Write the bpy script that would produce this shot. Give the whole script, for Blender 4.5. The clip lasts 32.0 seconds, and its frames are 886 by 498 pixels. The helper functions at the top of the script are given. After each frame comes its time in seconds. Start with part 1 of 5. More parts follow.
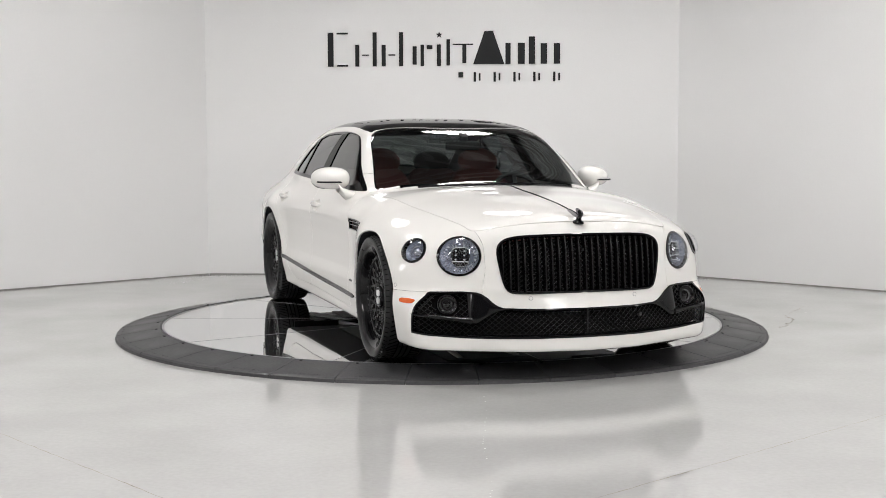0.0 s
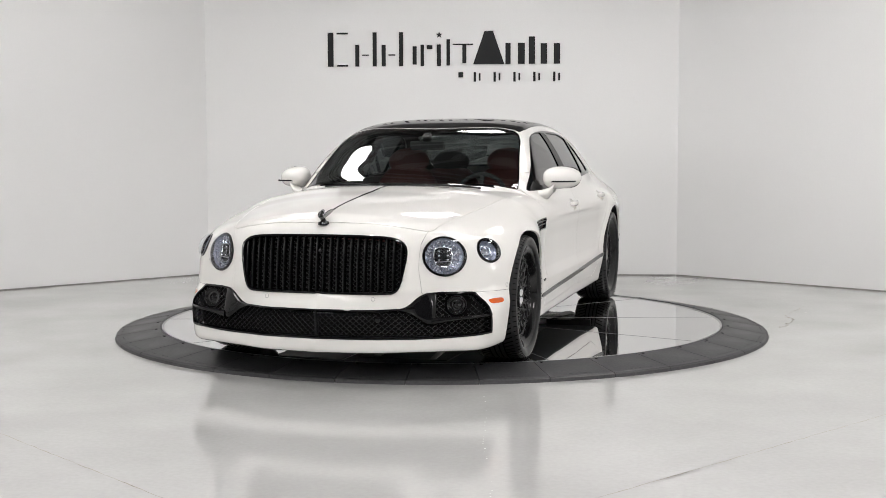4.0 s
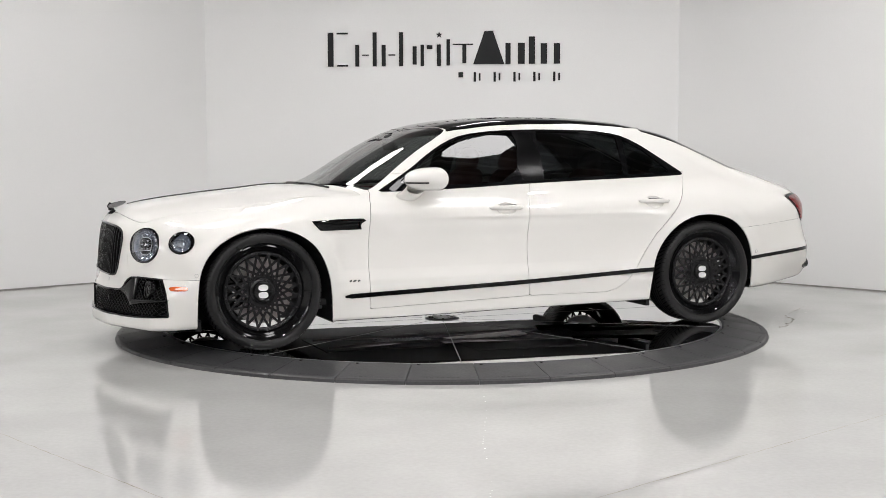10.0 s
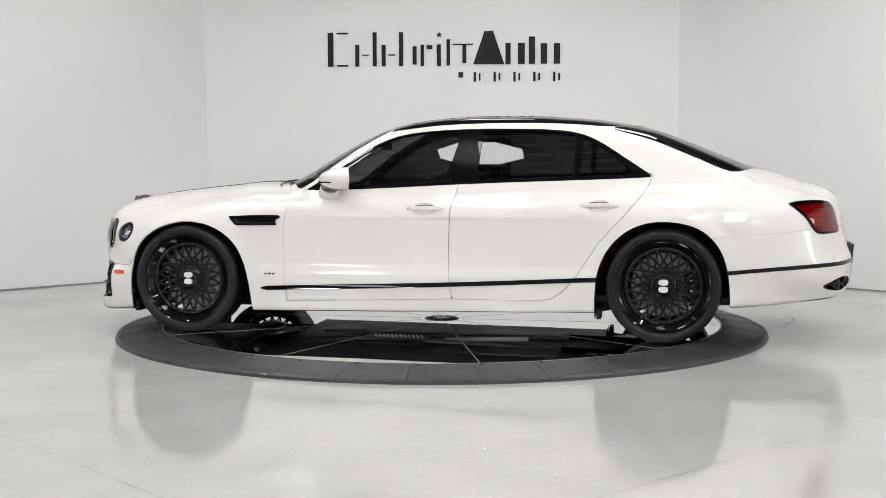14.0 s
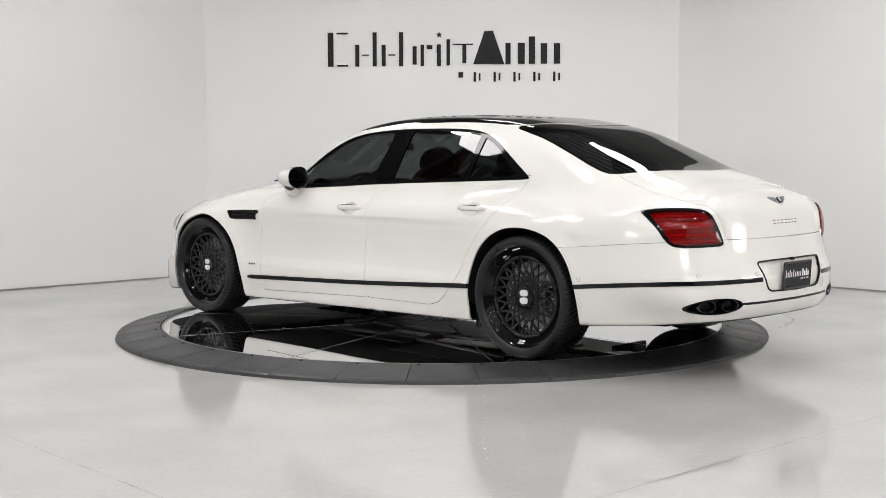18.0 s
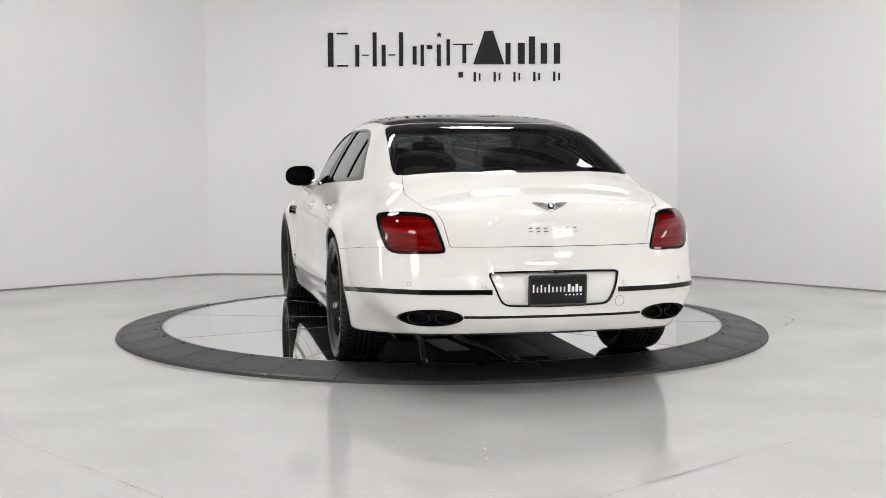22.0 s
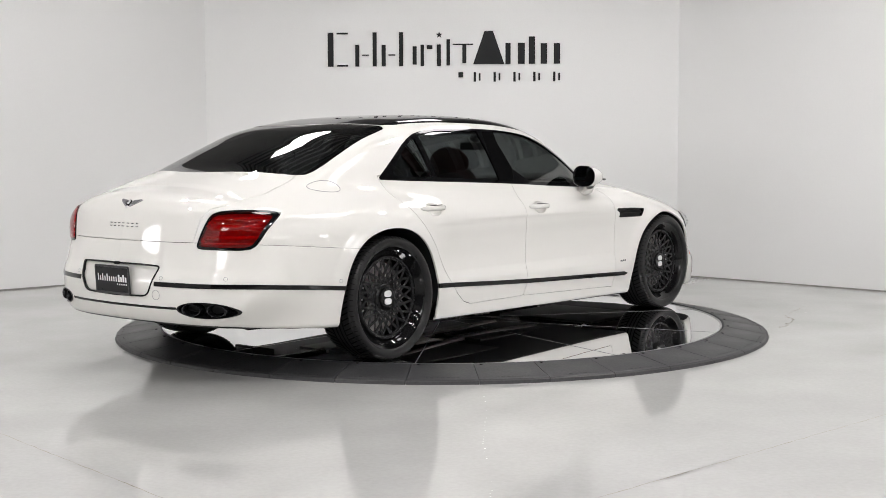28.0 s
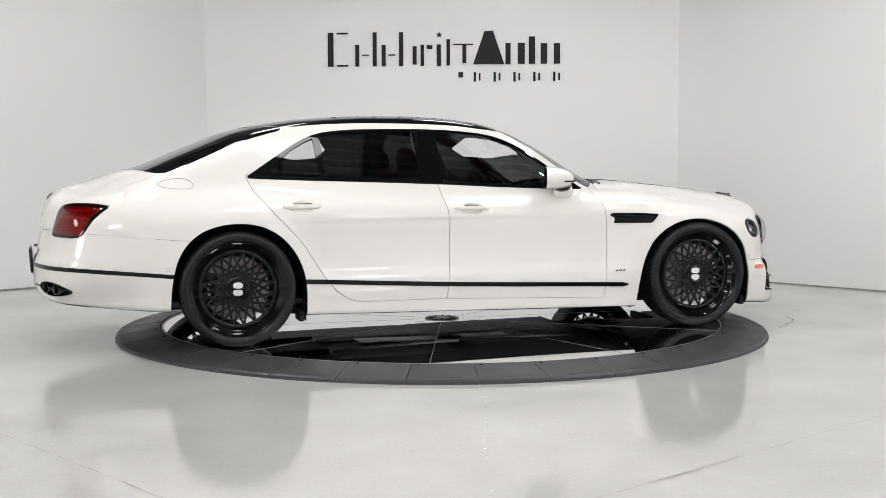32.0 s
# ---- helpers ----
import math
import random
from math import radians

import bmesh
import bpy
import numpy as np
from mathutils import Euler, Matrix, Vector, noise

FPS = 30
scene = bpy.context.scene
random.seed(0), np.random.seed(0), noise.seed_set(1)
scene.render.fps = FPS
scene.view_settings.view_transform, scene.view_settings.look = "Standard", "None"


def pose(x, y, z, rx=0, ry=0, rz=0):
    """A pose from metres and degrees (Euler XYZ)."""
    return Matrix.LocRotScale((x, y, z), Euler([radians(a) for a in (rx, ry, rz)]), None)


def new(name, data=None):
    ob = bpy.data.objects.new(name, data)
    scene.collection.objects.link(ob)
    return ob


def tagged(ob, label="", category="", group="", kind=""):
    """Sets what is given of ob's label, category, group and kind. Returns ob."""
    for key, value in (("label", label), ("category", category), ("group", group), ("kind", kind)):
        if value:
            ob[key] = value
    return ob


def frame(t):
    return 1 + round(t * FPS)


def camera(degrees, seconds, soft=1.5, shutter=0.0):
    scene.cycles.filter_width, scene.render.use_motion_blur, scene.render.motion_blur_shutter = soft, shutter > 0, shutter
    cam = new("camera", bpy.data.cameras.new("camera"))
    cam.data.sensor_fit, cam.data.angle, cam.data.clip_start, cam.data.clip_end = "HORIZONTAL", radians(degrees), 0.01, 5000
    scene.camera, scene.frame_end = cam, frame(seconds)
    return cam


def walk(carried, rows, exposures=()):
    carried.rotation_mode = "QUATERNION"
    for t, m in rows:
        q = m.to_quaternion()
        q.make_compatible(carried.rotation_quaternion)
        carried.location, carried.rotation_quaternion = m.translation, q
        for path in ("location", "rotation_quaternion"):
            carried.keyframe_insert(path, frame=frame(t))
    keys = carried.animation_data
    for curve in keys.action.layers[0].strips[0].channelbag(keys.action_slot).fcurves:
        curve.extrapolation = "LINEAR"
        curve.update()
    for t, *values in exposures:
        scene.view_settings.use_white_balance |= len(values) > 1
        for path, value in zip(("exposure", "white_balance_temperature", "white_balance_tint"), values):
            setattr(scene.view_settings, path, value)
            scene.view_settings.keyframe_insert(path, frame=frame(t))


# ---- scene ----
cam = camera(39.205, 32.0, soft=0.6)
EYE = pose(0.230, -9.101, 1.208, 90 - 4.381, 0, 1.394) @ pose(0, 0, 0, 0, 0, -0.140)
walk(cam, [(0, EYE), (32, EYE)], [(0, 0.30), (32, 0.30)])


# the drive runs a little unevenly: degrees ahead of an even turn, second by second
UNEVEN = [0.73, 0.69, 0.49, 0.04, -0.28, -0.42, -0.45, -0.43, -0.5, -0.63, -0.69, -0.61, -0.39, -0.12, 0.12, 0.26, 0.3,
          0.3, 0.3, 0.4, 0.57, 0.72, 0.74, 0.62, 0.15, -0.27, -0.43, -0.39, -0.29, -0.22, -0.17, -0.11, -0.05]


def turn(t):
    """The turntable's heading in degrees at a whole second t."""
    return -206.293 - 8.45466 * (t - 16) + UNEVEN[t]


# ---- world and light ----
FLOOR = -0.062
world = bpy.data.worlds.new("world")
scene.world = world
world.use_nodes = True
world.node_tree.nodes["Background"].inputs[0].default_value = (0.9, 0.95, 1.0, 1)
world.node_tree.nodes["Background"].inputs[1].default_value = 0.02


# ---- materials ----
def material(name, base, rough=0.5, metal=0.0, coat=0.0, grain=0.0, scale=40.0, bump=0.0, stain=0.0, glow=0.0, stain_scale=1.3, spec=0.5):
    m = bpy.data.materials.new(name)
    m.use_nodes = True
    n, l = m.node_tree.nodes, m.node_tree.links
    b = n["Principled BSDF"]
    b.inputs["Base Color"].default_value = (*base, 1)
    b.inputs["Roughness"].default_value = rough
    b.inputs["Metallic"].default_value = metal
    b.inputs["Coat Weight"].default_value = coat
    b.inputs["Coat Roughness"].default_value = 0.012
    b.inputs["Specular IOR Level"].default_value = spec
    if glow:
        b.inputs["Emission Color"].default_value = (*base, 1)
        b.inputs["Emission Strength"].default_value = glow
    if grain or bump or stain:
        co = n.new("ShaderNodeTexCoord")
        fine = n.new("ShaderNodeTexNoise")
        fine.inputs["Scale"].default_value, fine.inputs["Detail"].default_value = scale, 5
        big = n.new("ShaderNodeTexNoise")
        big.inputs["Scale"].default_value, big.inputs["Detail"].default_value = stain_scale, 6
        for q in (fine, big):
            l.new(co.outputs["Object"], q.inputs["Vector"])
        def band(src, amount):
            r = n.new("ShaderNodeMapRange")
            r.inputs["From Min"].default_value, r.inputs["From Max"].default_value = 0.3, 0.7
            r.inputs["To Min"].default_value, r.inputs["To Max"].default_value = 1 - amount, 1 + amount * 0.5
            l.new(src.outputs["Fac"], r.inputs["Value"])
            return r
        f, g = band(fine, grain), band(big, stain)
        mul = n.new("ShaderNodeMath")
        mul.operation = "MULTIPLY"
        l.new(f.outputs[0], mul.inputs[0]), l.new(g.outputs[0], mul.inputs[1])
        mix = n.new("ShaderNodeVectorMath")
        mix.operation = "SCALE"
        mix.inputs[0].default_value = base
        l.new(mul.outputs[0], mix.inputs["Scale"])
        l.new(mix.outputs[0], b.inputs["Base Color"])
        if stain:
            r = n.new("ShaderNodeMapRange")
            r.inputs["From Min"].default_value, r.inputs["From Max"].default_value = 0.25, 0.75
            r.inputs["To Min"].default_value, r.inputs["To Max"].default_value = rough * 0.75, min(1, rough * 1.3)
            l.new(big.outputs["Fac"], r.inputs["Value"])
            l.new(r.outputs[0], b.inputs["Roughness"])
        if bump:
            bp = n.new("ShaderNodeBump")
            bp.inputs["Strength"].default_value, bp.inputs["Distance"].default_value = bump, 0.004
            l.new(fine.outputs["Fac"], bp.inputs["Height"])
            l.new(bp.outputs[0], b.inputs["Normal"])
    return m


def tinted_glass(name, tint, head_on=0.055):
    m = bpy.data.materials.new(name)
    m.use_nodes = True
    n, l = m.node_tree.nodes, m.node_tree.links
    n.remove(n["Principled BSDF"])
    see, shine, mix, side, power, scale, add = (n.new("ShaderNode" + k) for k in ("BsdfTransparent", "BsdfGlossy", "MixShader", "LayerWeight", "Math", "Math", "Math"))
    see.inputs[0].default_value = (*tint, 1)
    shine.inputs["Roughness"].default_value = 0.01
    # the same gloss from within and without: both faces of the pane count, so it rises early with the slant
    side.inputs["Blend"].default_value = 0.5
    power.operation, scale.operation, add.operation = "POWER", "MULTIPLY", "ADD"
    power.inputs[1].default_value, scale.inputs[1].default_value, add.inputs[1].default_value = 3.4, 1 - head_on, head_on
    l.new(side.outputs["Facing"], power.inputs[0]), l.new(power.outputs[0], scale.inputs[0]), l.new(scale.outputs[0], add.inputs[0])
    l.new(add.outputs[0], mix.inputs[0]), l.new(see.outputs[0], mix.inputs[1]), l.new(shine.outputs[0], mix.inputs[2])
    l.new(mix.outputs[0], n["Material Output"].inputs["Surface"])
    return m


WALL = material("wall_paint", (0.80, 0.80, 0.79), 0.6, grain=0.015, scale=90, bump=0.05, stain=0.02, stain_scale=0.5)
CONCRETE = material("sealed_concrete", (0.505, 0.503, 0.489), 0.10, grain=0.04, scale=45, stain=0.11, stain_scale=1.1, bump=0.012, spec=0.6)
CRACK = material("concrete_joint", (0.24, 0.21, 0.175), 0.8, grain=0.3, scale=30)
CEIL = material("ceiling_deck", (0.17, 0.167, 0.167), 0.7, grain=0.1, scale=20)
DARK_WALL = material("unseen_dark_wall", (0.045, 0.045, 0.048), 0.8, grain=0.2, scale=6)
HALL = material("hall_wall", (0.44, 0.435, 0.43), 0.7, grain=0.08, scale=12, stain=0.1)
STEEL = material("painted_steel_beam", (0.16, 0.06, 0.05), 0.5, grain=0.1, scale=20)
BEAM = material("grey_steel_beam", (0.25, 0.25, 0.26), 0.5, grain=0.1, scale=20)
LAMP = material("lamp_diffuser", (1.0, 0.975, 0.975), 0.5, glow=9.5)
LAMP_SOFT = material("soft_lamp_diffuser", (1.0, 0.975, 0.975), 0.5, glow=166.0)
LAMP_SIDE = material("side_lamp_diffuser", (1.0, 0.975, 0.975), 0.5, glow=8.5)
LAMP_RIM = material("lamp_frame", (0.05, 0.05, 0.05), 0.5)
RUBBER = material("rubber_ramp", (0.048, 0.048, 0.050), 0.42, grain=0.25, scale=70, bump=0.25, stain=0.30, stain_scale=3.0, spec=0.3)
MIRROR = material("polished_plate", (0.86, 0.865, 0.87), 0.012, metal=1.0)
SEAM = material("plate_seam", (0.30, 0.30, 0.31), 0.4, metal=0.6, grain=0.2, scale=60)
ALU = material("brushed_aluminium", (0.62, 0.62, 0.63), 0.3, metal=1.0, grain=0.1, scale=150)
PURLIN = material("pale_roof_rib", (0.42, 0.415, 0.41), 0.6, grain=0.08, scale=20)
# near-black colour stands in for deep shade in openings and tyre grooves
VOID = material("black_recess_shade", (0.003, 0.003, 0.003), 0.9, grain=0.2, scale=60, spec=0.1)
MESH = material("mesh_black", (0.005, 0.005, 0.0055), 0.30, grain=0.1, scale=200, spec=0.15)
# the black of the trim again, with far less gloss
PILLAR = material("pillar_low_gloss", (0.004, 0.004, 0.0042), 0.15, grain=0.1, scale=300, spec=0.04)
SIGN = material("sign_lettering", (0.012, 0.012, 0.013), 0.5, grain=0.1, scale=60, spec=0.25)
PAINT = material("pearl_white_paint", (0.770, 0.757, 0.722), 0.65, coat=1.0, grain=0.008, scale=500, spec=0.15)
GLOSS = material("gloss_black", (0.004, 0.004, 0.0045), 0.05, grain=0.1, scale=200, spec=0.32)
SATIN = material("satin_black", (0.008, 0.008, 0.009), 0.24, grain=0.15, scale=200, spec=0.28)
DARK = material("dark_plastic", (0.010, 0.010, 0.011), 0.6, grain=0.2, scale=80, bump=0.1, spec=0.3)
TYRE = material("tyre_rubber", (0.013, 0.013, 0.0135), 0.33, grain=0.2, scale=160, bump=0.12, stain=0.15, stain_scale=9, spec=0.28)
CHROME = material("bright_chrome", (0.78, 0.79, 0.80), 0.06, metal=1.0)
DISC = material("brake_iron", (0.36, 0.34, 0.33), 0.40, metal=0.8, grain=0.15, scale=120)
CRYSTAL = material("lamp_crystal", (0.80, 0.82, 0.88), 0.16, metal=0.85, grain=0.3, scale=120)
BLACK_CHROME = material("black_chrome", (0.055, 0.056, 0.060), 0.16, metal=0.9, grain=0.1, scale=90)
DARK_CHROME = material("dark_chrome", (0.22, 0.22, 0.23), 0.16, metal=0.9)
LENS = tinted_glass("clear_lens", (0.93, 0.95, 0.97))
SCREEN = tinted_glass("windscreen_glass", (0.58, 0.62, 0.61))
TINT_FRONT = tinted_glass("front_tinted_glass", (0.15, 0.16, 0.16))
TINT_BACK = tinted_glass("rear_window_glass", (0.135, 0.150, 0.150))
TINT = tinted_glass("tinted_glass", (0.125, 0.135, 0.14))
RED = material("red_light_bar", (0.62, 0.02, 0.03), 0.25, grain=0.2, scale=60)
RED_LENS = tinted_glass("red_lens_glass", (0.62, 0.035, 0.04), 0.05)
RED_BRIGHT = material("bright_red_facet", (0.72, 0.022, 0.022), 0.12, grain=0.2, scale=60)
RED_DEEP = material("deep_red_bowl", (0.36, 0.02, 0.03), 0.35, grain=0.35, scale=45)
AMBER = material("amber_lens", (0.62, 0.10, 0.012), 0.12, coat=0.8, grain=0.1, scale=100)
SILVER = material("silver_reflector", (0.28, 0.305, 0.38), 0.22, metal=0.6, grain=0.2, scale=90)
LEATHER = material("oxblood_leather", (0.13, 0.026, 0.021), 0.5, grain=0.15, scale=120, bump=0.15)
TRIM = material("black_leather", (0.028, 0.028, 0.028), 0.55, grain=0.15, scale=120, bump=0.1)
HEAD = material("headliner_cloth", (0.10, 0.095, 0.09), 0.9, grain=0.1, scale=200)
BADGE_METAL = material("badge_silver", (0.50, 0.50, 0.52), 0.25, metal=0.4, grain=0.1, scale=150)
BADGE = material("white_badge", (0.75, 0.75, 0.75), 0.2, coat=0.5)
PLATE = material("display_plate", (0.010, 0.010, 0.011), 0.45, spec=0.3)
PRINT = material("plate_print", (0.85, 0.85, 0.85), 0.4)


# ---- building helpers ----
def mesh_object(name, verts, faces, mat, parent=None, normals=None, smooth=True, label=""):
    me = bpy.data.meshes.new(name)
    me.from_pydata([tuple(map(float, v)) for v in verts], [], [tuple(map(int, f)) for f in faces])
    me.materials.append(mat)
    if smooth:
        me.polygons.foreach_set("use_smooth", [True] * len(me.polygons))
    me.update()
    if normals is not None:
        me.normals_split_custom_set_from_vertices([tuple(map(float, v)) for v in normals])
    ob = new(name, me)
    ob.parent = parent
    if label:
        tagged(ob, label)
    return ob


def part(name, bm, mat, parent, label="", smooth=False):
    me = bpy.data.meshes.new(name)
    bm.normal_update()
    bm.to_mesh(me)
    bm.free()
    me.materials.append(mat)
    if smooth:
        me.polygons.foreach_set("use_smooth", [True] * len(me.polygons))
    ob = new(name, me)
    ob.parent = parent
    if label:
        tagged(ob, label)
    return ob


def box(bm, size, at=Matrix(), bevel=0.0):
    r = bmesh.ops.create_cube(bm, size=1, matrix=at @ Matrix.Diagonal((*size, 1)))
    if bevel:
        es = {e for v in r["verts"] for e in v.link_edges}
        bmesh.ops.bevel(bm, geom=list(es), offset=bevel, segments=2, affect="EDGES", profile=0.5)
    return bm


def prism(bm, outline2d, depth, at=Matrix()):
    """A flat outline in its x, y plane, thickened by depth along z."""
    a = [bm.verts.new(at @ Vector((u, v, 0))) for u, v in outline2d]
    b = [bm.verts.new(at @ Vector((u, v, depth))) for u, v in outline2d]
    n = len(a)
    bm.faces.new(a[::-1]), bm.faces.new(b)
    for i in range(n):
        bm.faces.new((a[i], a[(i + 1) % n], b[(i + 1) % n], b[i]))
    return bm


def lathe(bm, profile, n=64, at=Matrix(), close=False):
    """Turns a profile of (radius, height) about the z axis."""
    rings = []
    for r, h in profile:
        rings.append([bm.verts.new(at @ Vector((r * math.cos(2 * math.pi * k / n), r * math.sin(2 * math.pi * k / n), h))) for k in range(n)])
    pairs = list(zip(rings, rings[1:])) + ([(rings[-1], rings[0])] if close else [])
    for a, b in pairs:
        for k in range(n):
            bm.faces.new((a[k], a[(k + 1) % n], b[(k + 1) % n], b[k]))
    return bm


def tube(bm, pts, r, sides=6, closed=False):
    """A round bar along a line of points."""
    pts = [Vector(q) for q in pts]
    rings, n = [], len(pts)
    for i, q in enumerate(pts):
        a, b = pts[i - 1] if (i or closed) else q, pts[(i + 1) % n] if (i < n - 1 or closed) else q
        d = (b - a).normalized()
        u = d.cross(Vector((0.13, 0.31, 0.94)))
        if u.length < 0.05:
            u = d.cross(Vector((1, 0, 0)))
        u.normalize()
        w = d.cross(u)
        rings.append([bm.verts.new(q + r * (u * math.cos(2 * math.pi * k / sides) + w * math.sin(2 * math.pi * k / sides))) for k in range(sides)])
    for a, b in zip(rings, rings[1:] + ([rings[0]] if closed else [])):
        for k in range(sides):
            bm.faces.new((a[k], a[(k + 1) % sides], b[(k + 1) % sides], b[k]))
    if not closed:
        bm.faces.new(rings[0][::-1]), bm.faces.new(rings[-1])
    return bm


def rounded(pts, times=3, closed=True):
    """Rounds the corners of an outline by cutting them again and again."""
    q = np.array(pts, float)
    for _ in range(times):
        a, b = (q, np.roll(q, -1, 0)) if closed else (q[:-1], q[1:])
        r = np.empty((2 * len(a), q.shape[1]))
        r[0::2], r[1::2] = 0.75 * a + 0.25 * b, 0.25 * a + 0.75 * b
        q = r if closed else np.vstack([q[:1], r, q[-1:]])
    return q


# ---- the room ----
def wall_piece(name, x0, y0, x1, y1, top, thick=0.15, mat=WALL):
    """A wall whose inner face runs from one plan point to another, the room on its right."""
    d = Vector((x1 - x0, y1 - y0, 0))
    n = Vector((-d.y, d.x, 0)).normalized() * thick
    bm = bmesh.new()
    c = [Vector((x0, y0, 0)), Vector((x1, y1, 0)), Vector((x1, y1, 0)) + n, Vector((x0, y0, 0)) + n]
    prism(bm, [(q.x, q.y) for q in c], top - FLOOR + 0.1, pose(0, 0, FLOOR - 0.1))
    bmesh.ops.recalc_face_normals(bm, faces=bm.faces)
    return tagged(part(name, bm, mat, None), kind="structure")


BACK_L, BACK_R = (-2.569, 3.962), (2.343, 3.837)
LEFT_END, RIGHT_END = (-6.20, 0.44), (6.05, 0.41)
RISE = 3.0
for nm, a, b in (("wall_north", BACK_L, BACK_R), ("wall_northwest", LEFT_END, BACK_L), ("wall_northeast", BACK_R, RIGHT_END),
                 ("wall_west", (-6.2, -11.5), LEFT_END), ("wall_east", RIGHT_END, (6.05, -11.5)), ("wall_south", (6.05, -11.5), (-6.2, -11.5))):
    # the unseen south wall is dark so gloss black parts mirror darkness
    w = wall_piece(nm, *a, *b, RISE, mat=DARK_WALL if nm == "wall_south" else WALL)
    tagged(w, "unseen wall behind the camera, dark for the gloss reflections" if nm == "wall_south" else "smooth white painted studio wall")
for nm, a, b in (("baseboard", BACK_L, BACK_R), ("baseboard", LEFT_END, BACK_L), ("baseboard", BACK_R, RIGHT_END)):
    d = Vector((b[0] - a[0], b[1] - a[1], 0))
    bm = bmesh.new()
    box(bm, (d.length - 0.02, 0.014, 0.012), pose((a[0] + b[0]) / 2, (a[1] + b[1]) / 2, FLOOR + 0.006, 0, 0, math.degrees(math.atan2(d.y, d.x))) @ pose(0, -0.007, 0))
    tagged(part(nm, bm, material("joint_sealant", (0.25, 0.24, 0.23), 0.7, grain=0.2, scale=30), None), "thin grey sealant line at the foot of the wall", kind="structure")

bm = bmesh.new()
box(bm, (16, 19, 0.2), pose(0, -3.5, FLOOR - 0.1))
tagged(part("floor", bm, CONCRETE, None), "polished light grey sealed concrete floor", kind="structure")
for nm, a, b in (("floor_joint", (-3.64, -1.77), (0.03, -5.60)), ("floor_joint", (3.92, -1.46), (-0.23, -5.47))):
    d = Vector((b[0] - a[0], b[1] - a[1], 0))
    bm = bmesh.new()
    n = 90
    rng = random.Random(5)
    side = Vector((-d.y, d.x, 0)).normalized()
    row = []
    for i in range(n + 1):
        c = Vector((*a, FLOOR + 0.003)) + d * i / n
        w, o = max(0.0006, 0.0006 + 0.0024 * rng.random()), 0.003 * rng.uniform(-1, 1)
        row.append((bm.verts.new(c + side * (o + w)), bm.verts.new(c + side * (o - w))))
    for p, q in zip(row, row[1:]):
        bm.faces.new((p[0], p[1], q[1], q[0]))
    tagged(part(nm, bm, CRACK, None), "fine dark saw-cut joint in the concrete", kind="structure")

# the faint row of dots and the scuffs on the concrete
bm = bmesh.new()
rng = random.Random(8)
for i in range(46):
    s = i / 45
    if rng.random() < 0.5:
        continue
    x, y = 0.287 + 0.012 * math.sin(9 * s) + rng.uniform(-0.004, 0.004), -2.62 - 2.0 * s
    lathe(bm, [(0.0001, 0.0035), (rng.uniform(0.002, 0.0045), 0.003)], 7, pose(x, y, FLOOR))
tagged(part("floor_mark", bm, material("chalk_dots", (0.70, 0.70, 0.69), 0.6), None), "row of small white spots dripped on the concrete", "mark", kind="stuff")
bm = bmesh.new()
for k in range(190):
    x, y = rng.uniform(-4.2, 4.2), rng.uniform(-4.8, 3.4)
    if x * x + y * y < 2.45 ** 2:
        continue
    lathe(bm, [(0.0001, 0.0032), (0.0012 + 0.0045 * rng.random() ** 2, 0.003)], 6, pose(x, y, FLOOR) @ Matrix.Diagonal((rng.uniform(0.6, 2.5), 1, 1, 1)))
tagged(part("floor_speck", bm, material("floor_specks", (0.30, 0.29, 0.27), 0.7), None), "small dark specks and chips in the concrete", "speck", kind="stuff")

# a hairline crack beside the ramp
bm = bmesh.new()
way = [(2.465, -0.044), (2.53, 0.03), (2.575, 0.169), (2.66, 0.30), (2.686, 0.457), (2.64, 0.55), (2.724, 0.693), (2.80, 0.90), (2.864, 0.978), (2.984, 1.241)]
for (ax, ay), (bx, by) in zip(way, way[1:]):
    for k in range(9):
        if rng.random() < 0.45:
            continue
        u = k / 9
        x, y = ax + (bx - ax) * u + rng.uniform(-0.012, 0.012), ay + (by - ay) * u
        box(bm, (rng.uniform(0.002, 0.005), rng.uniform(0.010, 0.030), 0.0012), pose(x, y, FLOOR + 0.0025, 0, 0, rng.uniform(-50, 30)))
tagged(part("floor_crack", bm, CRACK, None), "hairline crack in the concrete beside the ramp", kind="structure")

# the open roof above the white walls
bm = bmesh.new()
box(bm, (16.4, 19.4, 0.1), pose(0, -3.5, 6.05))
tagged(part("ceiling", bm, CEIL, None), "dark corrugated steel roof deck", kind="structure")
bm = bmesh.new()
for k in range(34):
    box(bm, (16.0, 0.12, 0.12), pose(0, -12.4 + 0.55 * k, 5.936))
tagged(part("ceiling_rib", bm, PURLIN, None), "pale ribs under the dark roof deck", kind="structure")
for nm, x0, y0, x1, y1 in (("wall_upper_north", -8.1, 6.1, 8.1, 6.1), ("wall_upper_south", 8.1, -13.1, -8.1, -13.1), ("wall_upper_west", -8.1, -13.1, -8.1, 6.1), ("wall_upper_east", 8.1, 6.1, 8.1, -13.1)):
    tagged(wall_piece(nm, x0, y0, x1, y1, 6.1, 0.1, HALL), "plain grey upper wall of the hall")


def roof_beam(x, y, length, turned, mat):
    bm = bmesh.new()
    box(bm, (length, 0.16, 0.02), pose(0, 0, 0.17))
    box(bm, (length, 0.16, 0.02), pose(0, 0, -0.17))
    box(bm, (length, 0.015, 0.32))
    ob = part("roof_beam", bm, mat, None)
    ob.matrix_basis = pose(x, y, 5.6, 0, 0, turned)
    return tagged(ob, "painted steel roof beam", "beam", "roof beams")


